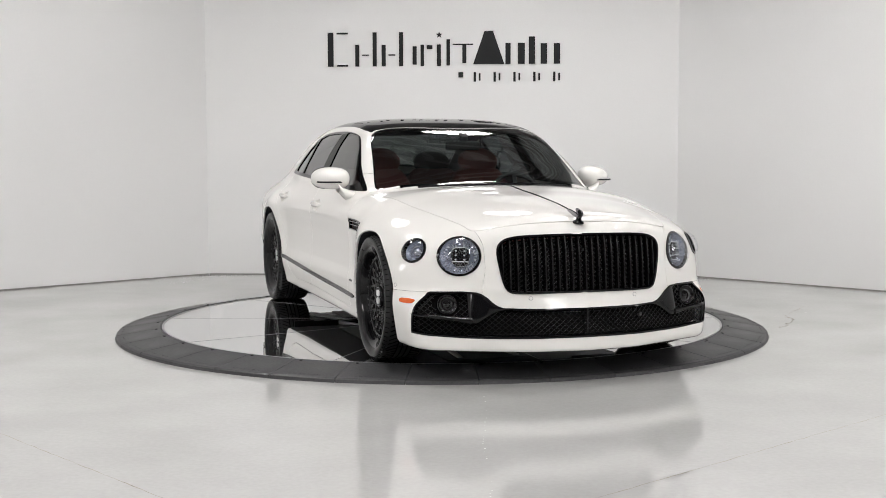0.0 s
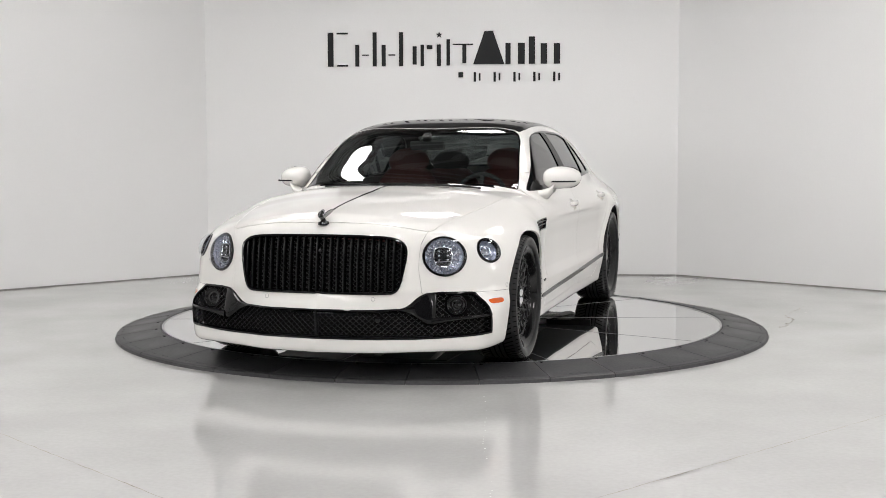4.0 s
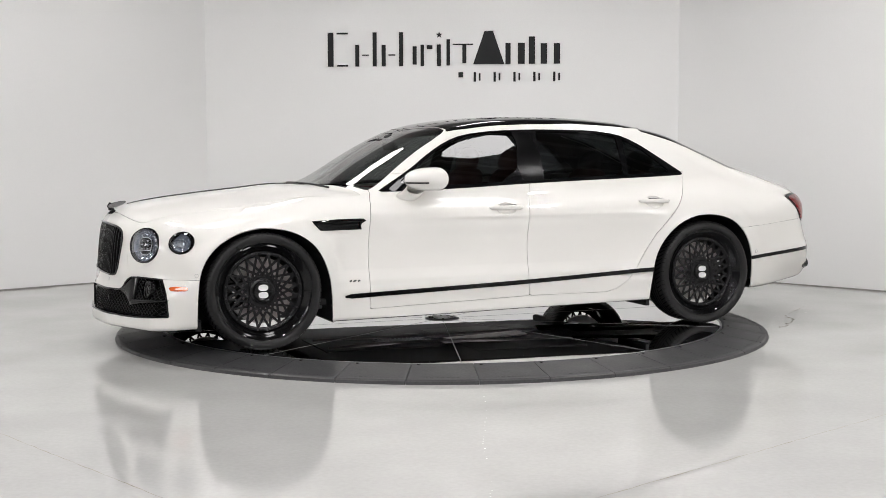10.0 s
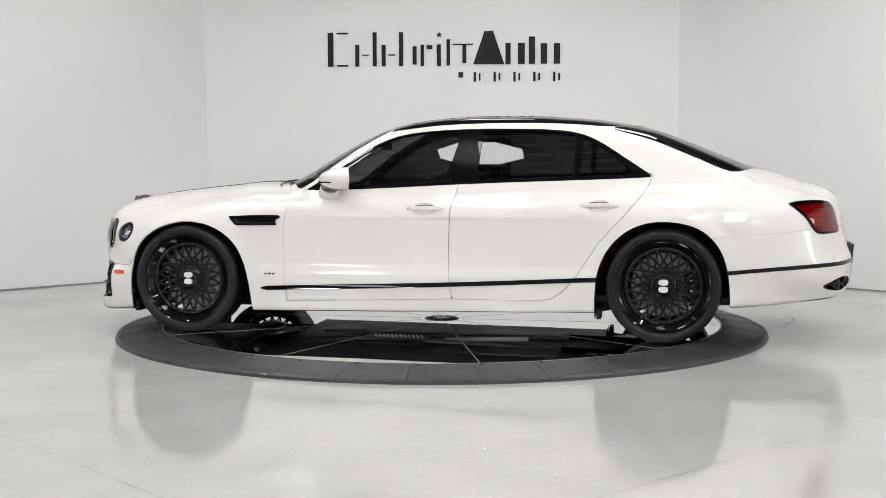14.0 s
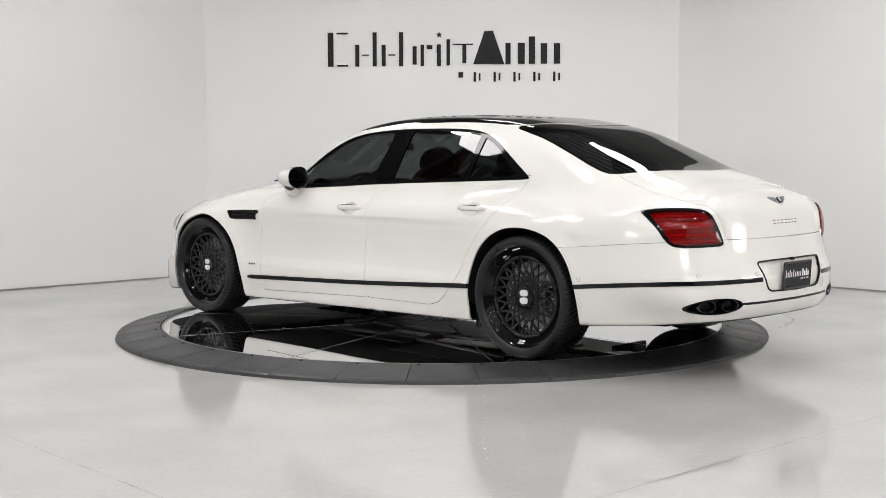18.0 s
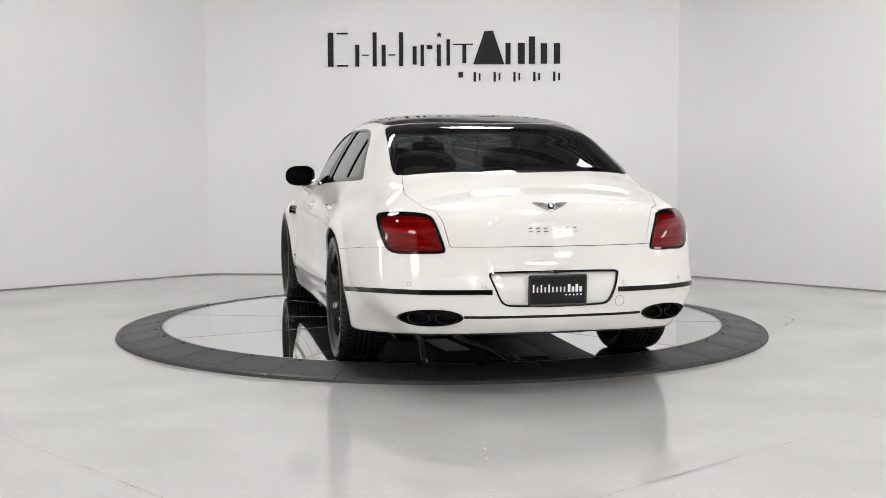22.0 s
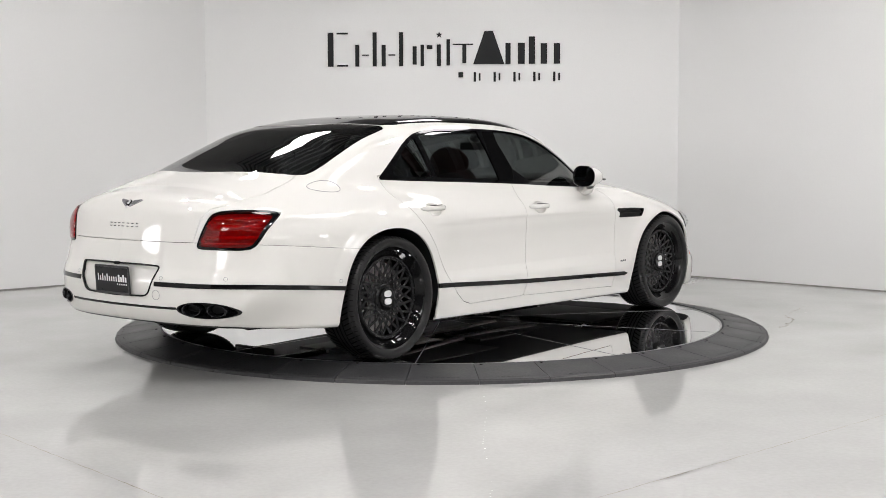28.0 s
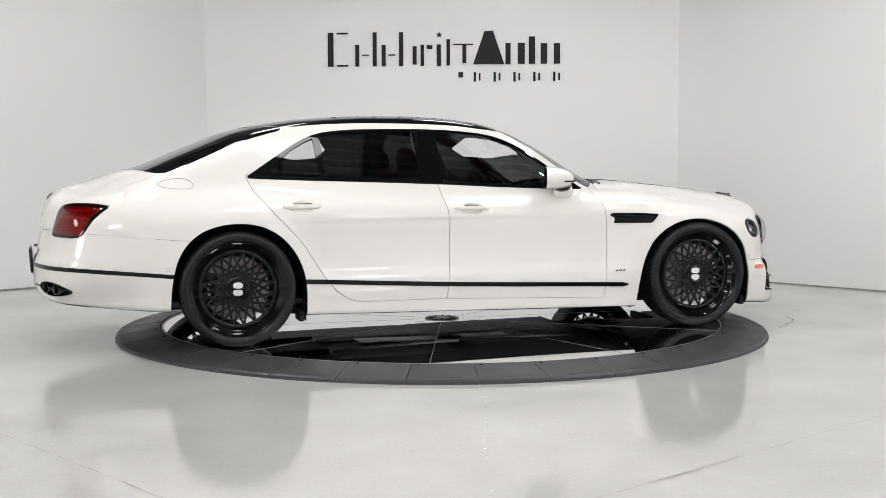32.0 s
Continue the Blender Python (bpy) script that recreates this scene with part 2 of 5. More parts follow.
for k in range(5):
    roof_beam(0, -11 + 3.6 * k, 16, 0, STEEL if k % 2 else BEAM)
for k in range(3):
    roof_beam(-5 + 5 * k, -3.5, 18.9, 90, BEAM)


def softbox(x, y, z, radius, turned=0, tilt=0, glass=LAMP):
    """An eight-sided lamp box hanging over the turntable."""
    ob = new("softbox")
    ring = [(radius * math.cos(math.radians(22.5 + 45 * k)) * 1.15, radius * math.sin(math.radians(22.5 + 45 * k))) for k in range(8)]
    bm = bmesh.new()
    prism(bm, [(0.97 * u, 0.97 * v) for u, v in ring], 0.02, pose(0, 0, 0.0))
    bmesh.ops.recalc_face_normals(bm, faces=bm.faces)
    part("diffuser", bm, glass, ob, "glowing white diffuser")
    bm = bmesh.new()
    prism(bm, ring, 0.18, pose(0, 0, 0.024))
    bmesh.ops.recalc_face_normals(bm, faces=bm.faces)
    part("housing", bm, LAMP_RIM, ob)
    top = 6.02 - z
    for u in (-0.5, 0.5):
        bm = bmesh.new()
        tube(bm, [(u * radius, 0, 0.2), (u * radius, 0, top)], 0.008)
        part("hanger", bm, LAMP_RIM, ob)
    ob.matrix_basis = pose(x, y, z, tilt, 0, turned)
    return tagged(ob, "eight-sided white softbox lamp hung from the roof", "lamp", "softboxes over the turntable")


for k in range(6):
    LAMP_A = math.radians(20.5 + 60 * k)
    x, y, z, r, a = 2.1 * math.cos(LAMP_A), 2.1 * math.sin(LAMP_A), 3.45, 0.40, 110.5 + 60 * k
    softbox(x, y, z, r, a)


def stand_softbox(x, y, z, radius):
    """An eight-sided lamp box on a three-legged stand, its face towards the turntable."""
    ob = new("standing_softbox")
    ring = [(radius * math.cos(math.radians(22.5 + 45 * k)), radius * math.sin(math.radians(22.5 + 45 * k))) for k in range(8)]
    way = Vector((-x, -y, 0.8 - z)).normalized()
    m = Matrix.Translation((0, 0, z - FLOOR)) @ way.to_track_quat("Z", "Y").to_matrix().to_4x4()
    bm = bmesh.new()
    prism(bm, [(0.96 * u, 0.96 * v) for u, v in ring], 0.015, m)
    bmesh.ops.recalc_face_normals(bm, faces=bm.faces)
    part("diffuser", bm, LAMP_SIDE, ob, "glowing white diffuser")
    bm = bmesh.new()
    front = [bm.verts.new(m @ Vector((u, v, -0.004))) for u, v in ring]
    back = [bm.verts.new(m @ Vector((0.25 * u, 0.25 * v, -0.30))) for u, v in ring]
    for k in range(8):
        bm.faces.new((front[k], front[(k + 1) % 8], back[(k + 1) % 8], back[k]))
    bm.faces.new(back), bm.faces.new(front)
    bmesh.ops.recalc_face_normals(bm, faces=bm.faces)
    part("housing", bm, LAMP_RIM, ob, "black cloth housing")
    bm = bmesh.new()
    tube(bm, [(0, 0, 0.25), m @ Vector((0, 0, -0.24))], 0.016, 8)
    part("pole", bm, LAMP_RIM, ob)
    for k in range(3):
        bm = bmesh.new()
        a = math.radians(120 * k + 30)
        tube(bm, [(0, 0, 0.75), (0.42 * math.cos(a), 0.42 * math.sin(a), 0.012)], 0.011, 8)
        part("leg", bm, LAMP_RIM, ob)
    ob.matrix_basis = pose(x, y, FLOOR)
    return tagged(ob, "eight-sided white softbox on a black tripod stand", "lamp", "softboxes on stands")


for x, y, z, r in ((-3.0, -6.3, 2.05, 0.42), (3.1, -6.2, 2.05, 0.42), (-5.0, -2.9, 1.25, 0.36), (4.9, -3.0, 1.25, 0.36)):
    stand_softbox(x, y, z, r)


def high_bay(x, y):
    """A small round lamp under the roof deck."""
    ob = new("high_bay_lamp")
    bm = bmesh.new()
    lathe(bm, [(0.0001, 0.0), (0.155, 0.0), (0.155, 0.012), (0.0001, 0.012)], 20)
    bmesh.ops.recalc_face_normals(bm, faces=bm.faces)
    part("diffuser", bm, LAMP_SOFT, ob, "small bright round diffuser")
    bm = bmesh.new()
    lathe(bm, [(0.17, 0.014), (0.175, 0.03), (0.12, 0.14), (0.05, 0.20), (0.0001, 0.20)], 20)
    bmesh.ops.recalc_face_normals(bm, faces=bm.faces)
    part("housing", bm, LAMP_RIM, ob)
    bm = bmesh.new()
    tube(bm, [(0, 0, 0.19), (0, 0, 0.86)], 0.006)
    part("hanger", bm, LAMP_RIM, ob)
    ob.matrix_basis = pose(x, y, 5.1)
    return tagged(ob, "small round lamp hung from the roof deck", "lamp", "lamps under the roof deck")


for y, row in ((-11.6, (-4.8, -2.4, 0.0, 2.4, 4.8)), (-8.7, (-4.8, -2.4, 0.0, 2.4, 4.8)), (-5.7, (-2.4, 0.0, 2.4, 4.8)), (-2.6, (-4.3, 4.3)), (0.4, (-3.5, 3.5))):
    for x in row:
        high_bay(x, y)

# ---- the turntable ----
ramp = new("turntable_ramp")
tagged(ramp, "ring of black rubber ramp tiles round the turntable", "ramp")
R0, R1, TILES = 2.018, 2.332, 36
seg = 6
me = None
for k in range(TILES):
    if me is None:
        bm = bmesh.new()
        rows = []
        gap = 0.0022
        for i in range(seg + 1):
            a = math.radians(360 / TILES) * (i / seg - 0.5)
            prof = [(R0, FLOOR), (R0, -0.004), (R0 + 0.012, 0.006), (R1 - 0.02, FLOOR + 0.026), (R1 - 0.005, FLOOR + 0.018), (R1, FLOOR)]
            row = []
            for r, z in prof:
                s = a * (1 - gap / (r * math.radians(180 / TILES)))
                row.append(bm.verts.new((r * math.cos(s), r * math.sin(s), z)))
            rows.append(row)
        for p, q in zip(rows, rows[1:]):
            for i in range(len(p) - 1):
                bm.faces.new((p[i], p[i + 1], q[i + 1], q[i]))
        bm.faces.new(rows[0]), bm.faces.new(rows[-1][::-1])
        bmesh.ops.recalc_face_normals(bm, faces=bm.faces)
        ob = part("ramp_tile", bm, RUBBER, ramp)
        me = ob.data
        bm = bmesh.new()
        lathe(bm, [(0.0001, 0.006), (0.008, 0.006), (0.011, 0)], 10)
        bolt_me = part("bolt", bm, DARK, ramp).data
        first_bolt = bpy.data.objects["bolt"]
        bm = bmesh.new()
        for i in range(7):
            box(bm, (0.005, 0.020, 0.0010), pose(R1 - 0.05, (i - 3) * 0.03, FLOOR + 0.0327, 0, 9.5, 0))
        word_me = part("moulded_mark", bm, RUBBER, ramp).data
        first_word = bpy.data.objects["moulded_mark"]
    else:
        ob = new("ramp_tile", me)
        ob.parent = ramp
    ang = 360 / TILES * k + 1.5
    ob.matrix_basis = pose(0, 0, 0, 0, 0, ang)
    if k:
        bolt, word = new("bolt", bolt_me), new("moulded_mark", word_me)
        bolt.parent, word.parent = ramp, ramp
    else:
        bolt, word = first_bolt, first_word
    bolt.matrix_basis = pose(0, 0, 0, 0, 0, ang - 3.8) @ pose(R0 + 0.035, 0, 0.001)
    word.matrix_basis = pose(0, 0, 0, 0, 0, ang)
bm = bmesh.new()
lathe(bm, [(R0 - 0.016, -0.03), (R0 - 0.016, 0.003), (R0 - 0.004, 0.003), (R0 - 0.003, -0.03)], 144)
part("edge_trim", bm, ALU, ramp, "thin bright metal edge ring")

table = new("turntable")
tagged(table, "round polished mirror turntable plate with radial seams", "turntable")
bm = bmesh.new()
RT = R0 - 0.018
lathe(bm, [(0.0001, 0.0), (RT, 0.0), (RT, -0.03)], 144)
bmesh.ops.recalc_face_normals(bm, faces=bm.faces)
part("plate", bm, MIRROR, table)
for k in range(10):
    bm = bmesh.new()
    box(bm, (RT - 0.16, 0.0035, 0.002), pose(0, 0, 0, 0, 0, 36 * k + 35) @ pose(0.15 + (RT - 0.16) / 2, 0, 0.0))
    part("plate_seam", bm, SEAM, table)
bm = bmesh.new()
lathe(bm, [(0.0001, 0.008), (0.11, 0.008), (0.125, 0.004), (0.128, 0)], 48)
hub = part("centre_cap", bm, ALU, table, "round metal centre cap with slots", smooth=False)
for k in range(10):
    bm = bmesh.new()
    box(bm, (0.035, 0.012, 0.003), pose(0, 0, 0.009, 0, 0, 36 * k) @ pose(0.085, 0, 0))
    part("cap_slot", bm, DARK, hub)

# ---- the car's shape: short design curves, blended into one solid ----
def spline(xs, ys):
    """A monotone cubic curve through a few design stations."""
    xs, ys = np.array(xs, float), np.array(ys, float)
    if xs[0] > xs[-1]:
        xs, ys = xs[::-1], ys[::-1]
    h, d = np.diff(xs), np.diff(ys) / np.diff(xs)
    m = np.zeros(len(xs))
    for i in range(1, len(xs) - 1):
        if d[i - 1] * d[i] > 0:
            a, b = 2 * h[i] + h[i - 1], h[i] + 2 * h[i - 1]
            m[i] = (a + b) / (a / d[i - 1] + b / d[i])
    m[0], m[-1] = d[0], d[-1]

    def at(v):
        v = np.asarray(v, float)
        i = np.clip(np.searchsorted(xs, v) - 1, 0, len(xs) - 2)
        s = np.clip((v - xs[i]) / h[i], -0.5, 1.5)
        p = ys[i] * (1 + 2 * s) * (1 - s) ** 2 + m[i] * h[i] * s * (1 - s) ** 2 + ys[i + 1] * s * s * (3 - 2 * s) + m[i + 1] * h[i] * s * s * (s - 1)
        low, high = ys[0] + m[0] * (v - xs[0]), ys[-1] + m[-1] * (v - xs[-1])
        return np.where(v < xs[0], low, np.where(v > xs[-1], high, p))
    return at


def step(a, b, v):
    s = np.clip((v - a) / (b - a), 0, 1)
    return s * s * (3 - 2 * s)


def smax(a, b, r):
    return np.maximum(a, b) + r / 4 * np.maximum(1 - np.abs(a - b) / r, 0) ** 2


def smin(a, b, r):
    return -smax(-a, -b, r)


deck_line = spline([2.5, 2.44, 2.38, 2.27, 1.83, 1.58, 1.25, 1.05, 0.5, -0.3, -1.5, -2.0, -2.23, -2.51, -2.67, -2.8],
                   [0.70, 0.79, 0.838, 0.882, 0.950, 0.976, 1.006, 1.006, 1.0, 1.02, 1.06, 1.075, 1.082, 1.022, 0.985, 0.95])
deck_crown = spline([2.4, 2.25, 1.8, 1.05, 0.5, -1.0, -1.9, -2.4, -2.8], [0.28, 0.26, 0.17, 0.09, 0.06, 0.07, 0.13, 0.17, 0.17])
half_width = spline([2.4, 2.1, 1.9, 1.6, 1.1, 0.5, -0.3, -1.0, -1.6, -2.0, -2.4, -2.75],
                    [0.92, 0.955, 0.975, 0.985, 0.95, 0.94, 0.943, 0.955, 0.98, 0.957, 0.922, 0.88])
side_tuck = spline([0.12, 0.17, 0.25, 0.36, 0.5, 0.62, 0.75, 0.85, 0.92, 1.0, 1.1], [-0.07, -0.045, -0.03, -0.015, -0.004, 0.0, -0.003, -0.018, -0.045, -0.095, -0.17])
door_tuck = spline([0.12, 0.17, 0.25, 0.36, 0.40, 0.44, 0.48, 0.56, 0.66, 0.75, 0.82, 0.87, 0.92, 1.0, 1.1], [-0.07, -0.045, -0.028, -0.006, -0.006, -0.013, -0.021, -0.025, -0.021, -0.012, -0.010, -0.020, -0.048, -0.10, -0.175])
nose_line = spline([0.10, 0.14, 0.2, 0.3, 0.38, 0.45, 0.6, 0.76, 0.85, 0.95], [2.470, 2.500, 2.506, 2.501, 2.476, 2.451, 2.436, 2.411, 2.376, 2.321])
nose_high = spline([0, 0.3, 0.46, 0.6, 0.72, 0.85, 0.92, 1.0], [0, 0.012, 0.05, 0.125, 0.205, 0.315, 0.40, 0.54])
nose_low = spline([0, 0.3, 0.46, 0.6, 0.7, 0.82, 0.88, 0.92, 1.0], [0, 0.04, 0.10, 0.15, 0.19, 0.24, 0.285, 0.335, 0.48])
tail_line = spline([0.15, 0.22, 0.3, 0.38, 0.5, 0.6, 0.7, 0.78, 0.85, 0.9, 0.95, 1.0], [-2.66, -2.73, -2.81, -2.845, -2.85, -2.818, -2.792, -2.780, -2.766, -2.750, -2.726, -2.690])
tail_round = spline([0, 0.3, 0.55, 0.7, 0.85, 0.92, 1.0], [0, 0.02, 0.085, 0.160, 0.305, 0.46, 0.76])
floor_line = spline([2.5, 2.2, 2.0, 1.2, -0.3, -1.2, -2.0, -2.5, -2.85], [0.122, 0.132, 0.144, 0.146, 0.166, 0.183, 0.23, 0.26, 0.29])
roof_line = spline([1.15, 1.06, 0.92, 0.75, 0.54, 0.34, 0.11, -0.15, -0.4, -0.64, -1.09, -1.3, -1.52, -1.8, -2.05, -2.23, -2.4],
                   [0.955, 1.0, 1.068, 1.170, 1.289, 1.379, 1.438, 1.467, 1.476, 1.475, 1.450, 1.420, 1.377, 1.274, 1.172, 1.095, 1.02])
glass_base = spline([1.1, 0.79, 0.3, -0.3, -1.0, -1.5, -1.9, -2.2, -2.4], [0.74, 0.80, 0.83, 0.84, 0.835, 0.805, 0.772, 0.735, 0.70])


def lower_body(x, y, z):
    w = np.abs(y)
    top = z - (deck_line(x) - deck_crown(x) * (w / 0.9) ** 2.5)
    d = step(1.3, 0.95, x) * step(-1.4, -1.05, x)
    side = w - (half_width(x) + side_tuck(z) * (1 - d) + door_tuck(z) * d)
    side = side + 0.16 * step(0.52, 0.24, z) * step(-2.05, -2.6, x)
    k = step(0.34, 0.48, z)
    for hub in (1.592, -1.602):
        d = np.sqrt((x - hub) ** 2 + np.maximum(z - 0.365, 0) ** 2) - 0.41
        side = side - 0.011 * (step(0.125, 0.015, d) * step(0.30, 0.5, z))
    nose = (x - nose_line(z) + nose_high(w) * k + nose_low(w) * (1 - k)) / (1 + 0.9 * step(0.4, 0.8, w))
    tail = (tail_line(z) + tail_round(w) - x) / (1 + 0.9 * step(0.5, 0.85, w))
    f = smax(top, side, 0.16)
    f = smax(f, nose, 0.09)
    f = smax(f, tail, 0.08)
    return smax(f, floor_line(x) - z, 0.03)


def cabin(x, y, z):
    w = np.abs(y)
    bow = 0.26 * step(-0.2, 0.6, x) - 0.18 * step(-0.9, -1.6, x)
    arc = 0.15 * w * w + 1.6 * w ** 4
    top = (z - roof_line(x + bow * arc) + (0.17 - 0.05 * step(0.0, 0.6, x)) * arc) * 0.88
    side = (w - glass_base(x) + 0.54 * (z - 1.0) - 0.015 * (1 - np.minimum(np.abs(z - 1.18) / 0.2, 1.5) ** 2)) * 0.88
    return smax(smax(smax(top, side, 0.055), 0.8 - z, 0.02), np.maximum(-2.42 - x, x - 1.2), 0.02)


def car_shape(x, y, z):
    y = y / 1.019
    r = 0.035 + 0.045 * step(-1.3, -2.0, x)
    return smin(lower_body(x, y, z), cabin(x, y, z), r)

# ---- the car's skin, cut into panels ----
car = new("saloon_car")
tagged(car, "pearl white luxury saloon car with gloss black trim and wheels", "car")


def gradient(v, h=0.002):
    g = np.empty_like(v)
    for i in range(3):
        d = np.zeros(3)
        d[i] = h
        a, b = v + d, v - d
        g[:, i] = car_shape(a[:, 0], a[:, 1], a[:, 2]) - car_shape(b[:, 0], b[:, 1], b[:, 2])
    return g / np.maximum(np.linalg.norm(g, axis=1, keepdims=True), 1e-9)


def to_skin(start, way, far=2.2):
    """Where rays from inside the car meet its skin."""
    lo, hi = np.zeros(len(start)), np.full(len(start), far)
    for _ in range(34):
        mid = (lo + hi) / 2
        q = start + mid[:, None] * way
        inside = car_shape(q[:, 0], q[:, 1], q[:, 2]) < 0
        lo, hi = np.where(inside, mid, lo), np.where(inside, hi, mid)
    return start + lo[:, None] * way


def skin_mesh():
    """The left half of the skin as triangles, from rays that leave a spine inside the car."""
    up = np.radians(np.linspace(-90, 90, 181))
    spine = [(x, 0.0) for x in np.linspace(-2.05, 1.8, 226)]
    spine = [(-2.05, -a) for a in np.linspace(89.6, 0.9, 100)] + spine + [(1.8, a) for a in np.linspace(0.9, 89.6, 100)]
    xs, al = np.array([s[0] for s in spine]), np.radians([s[1] for s in spine])
    n, m = len(xs), len(up)
    start = np.zeros((n, m, 3))
    start[:, :, 0], start[:, :, 2] = xs[:, None], 0.55
    way = np.zeros((n, m, 3))
    way[:, :, 0] = np.sin(al)[:, None]
    way[:, :, 1] = np.cos(al)[:, None] * np.cos(up)[None]
    way[:, :, 2] = np.cos(al)[:, None] * np.sin(up)[None]
    v = to_skin(start.reshape(-1, 3), way.reshape(-1, 3))
    v = v.reshape(n, m, 3)
    v[:, 0, 1] = v[:, -1, 1] = 0
    i = np.arange(n * m).reshape(n, m)
    a, b, c, d = i[:-1, :-1].ravel(), i[1:, :-1].ravel(), i[1:, 1:].ravel(), i[:-1, 1:].ravel()
    return v.reshape(-1, 3), np.vstack([np.stack([a, b, c], 1), np.stack([a, c, d], 1)])


class Skin:
    def __init__(self):
        self.v, self.t = skin_mesh()

    def split(self, tris, field):
        """Cuts triangles along the line where a field of the place is nought; the ones inside (below nought), and the rest."""
        if not len(tris):
            return tris, tris
        used = np.unique(tris)
        f = np.full(len(self.v), 1.0)
        f[used] = field(self.v[used])
        f[np.abs(f) < 1e-6] = 1e-6
        neg = f[tris] < 0
        k = neg.sum(1)
        inside, outside = [tris[k == 3]], [tris[k == 0]]
        extra, keys = [], {}
        base = len(self.v)

        def cut(a, b):
            key = (a, b) if a < b else (b, a)
            if key not in keys:
                s = f[a] / (f[a] - f[b])
                keys[key] = base + len(extra)
                extra.append(self.v[a] + s * (self.v[b] - self.v[a]))
            return keys[key]
        new_in, new_out = [], []
        for tri, ng in zip(tris[(k > 0) & (k < 3)].tolist(), neg[(k > 0) & (k < 3)].tolist()):
            lone = ng.index(True) if sum(ng) == 1 else ng.index(False)
            a, b, c = tri[lone], tri[(lone + 1) % 3], tri[(lone + 2) % 3]
            p, q = cut(a, b), cut(a, c)
            one, two = (new_in, new_out) if sum(ng) == 1 else (new_out, new_in)
            one.append((a, p, q))
            two += [(p, b, c), (p, c, q)]
        if extra:
            self.v = np.vstack([self.v, np.array(extra)])
        pick = lambda old, more: np.vstack([old, np.array(more, int).reshape(-1, 3)])
        return pick(inside[0], new_in), pick(outside[0], new_out)

    def panel(self, tris, field, gap=0.0022):
        """A panel with a shut line round it."""
        core, rest = self.split(tris, lambda v: field(v) + gap)
        _, rest = self.split(rest, lambda v: field(v) - gap)
        return core, rest


def flat_field(i, j, pts, rounds=2, keep=None):
    """Distance to an outline drawn in two of the three axes; below nought inside. keep: where it holds."""
    q = rounded(pts, rounds) if rounds else np.array(pts, float)

    def field(v):
        x, y = v[:, i], v[:, j]
        best, odd = np.full(len(v), 9.0), np.zeros(len(v), bool)
        for (ax, ay), (bx, by) in zip(q, np.roll(q, -1, 0)):
            dx, dy = bx - ax, by - ay
            s = np.clip(((x - ax) * dx + (y - ay) * dy) / (dx * dx + dy * dy + 1e-12), 0, 1)
            best = np.minimum(best, (x - ax - s * dx) ** 2 + (y - ay - s * dy) ** 2)
            if abs(dy) > 1e-12:
                odd ^= ((ay > y) != (by > y)) & (x < ax + (y - ay) * dx / dy)
        d = np.sqrt(best) * np.where(odd, -1, 1)
        return d if keep is None else np.maximum(d, keep(v))
    return field


def oval_field(c, wide, tall):
    """An oval round a place on the skin, wide along it and tall up it."""
    return lambda v: (np.sqrt(((v[:, 0] - c[0]) ** 2 + (v[:, 1] - c[1]) ** 2) / wide ** 2 + ((v[:, 2] - c[2]) / tall) ** 2) - 1) * tall


def both(v, t, flip):
    return v * np.array([1, -1, 1]) if flip else v, t[:, ::-1] if flip else t


skin = Skin()


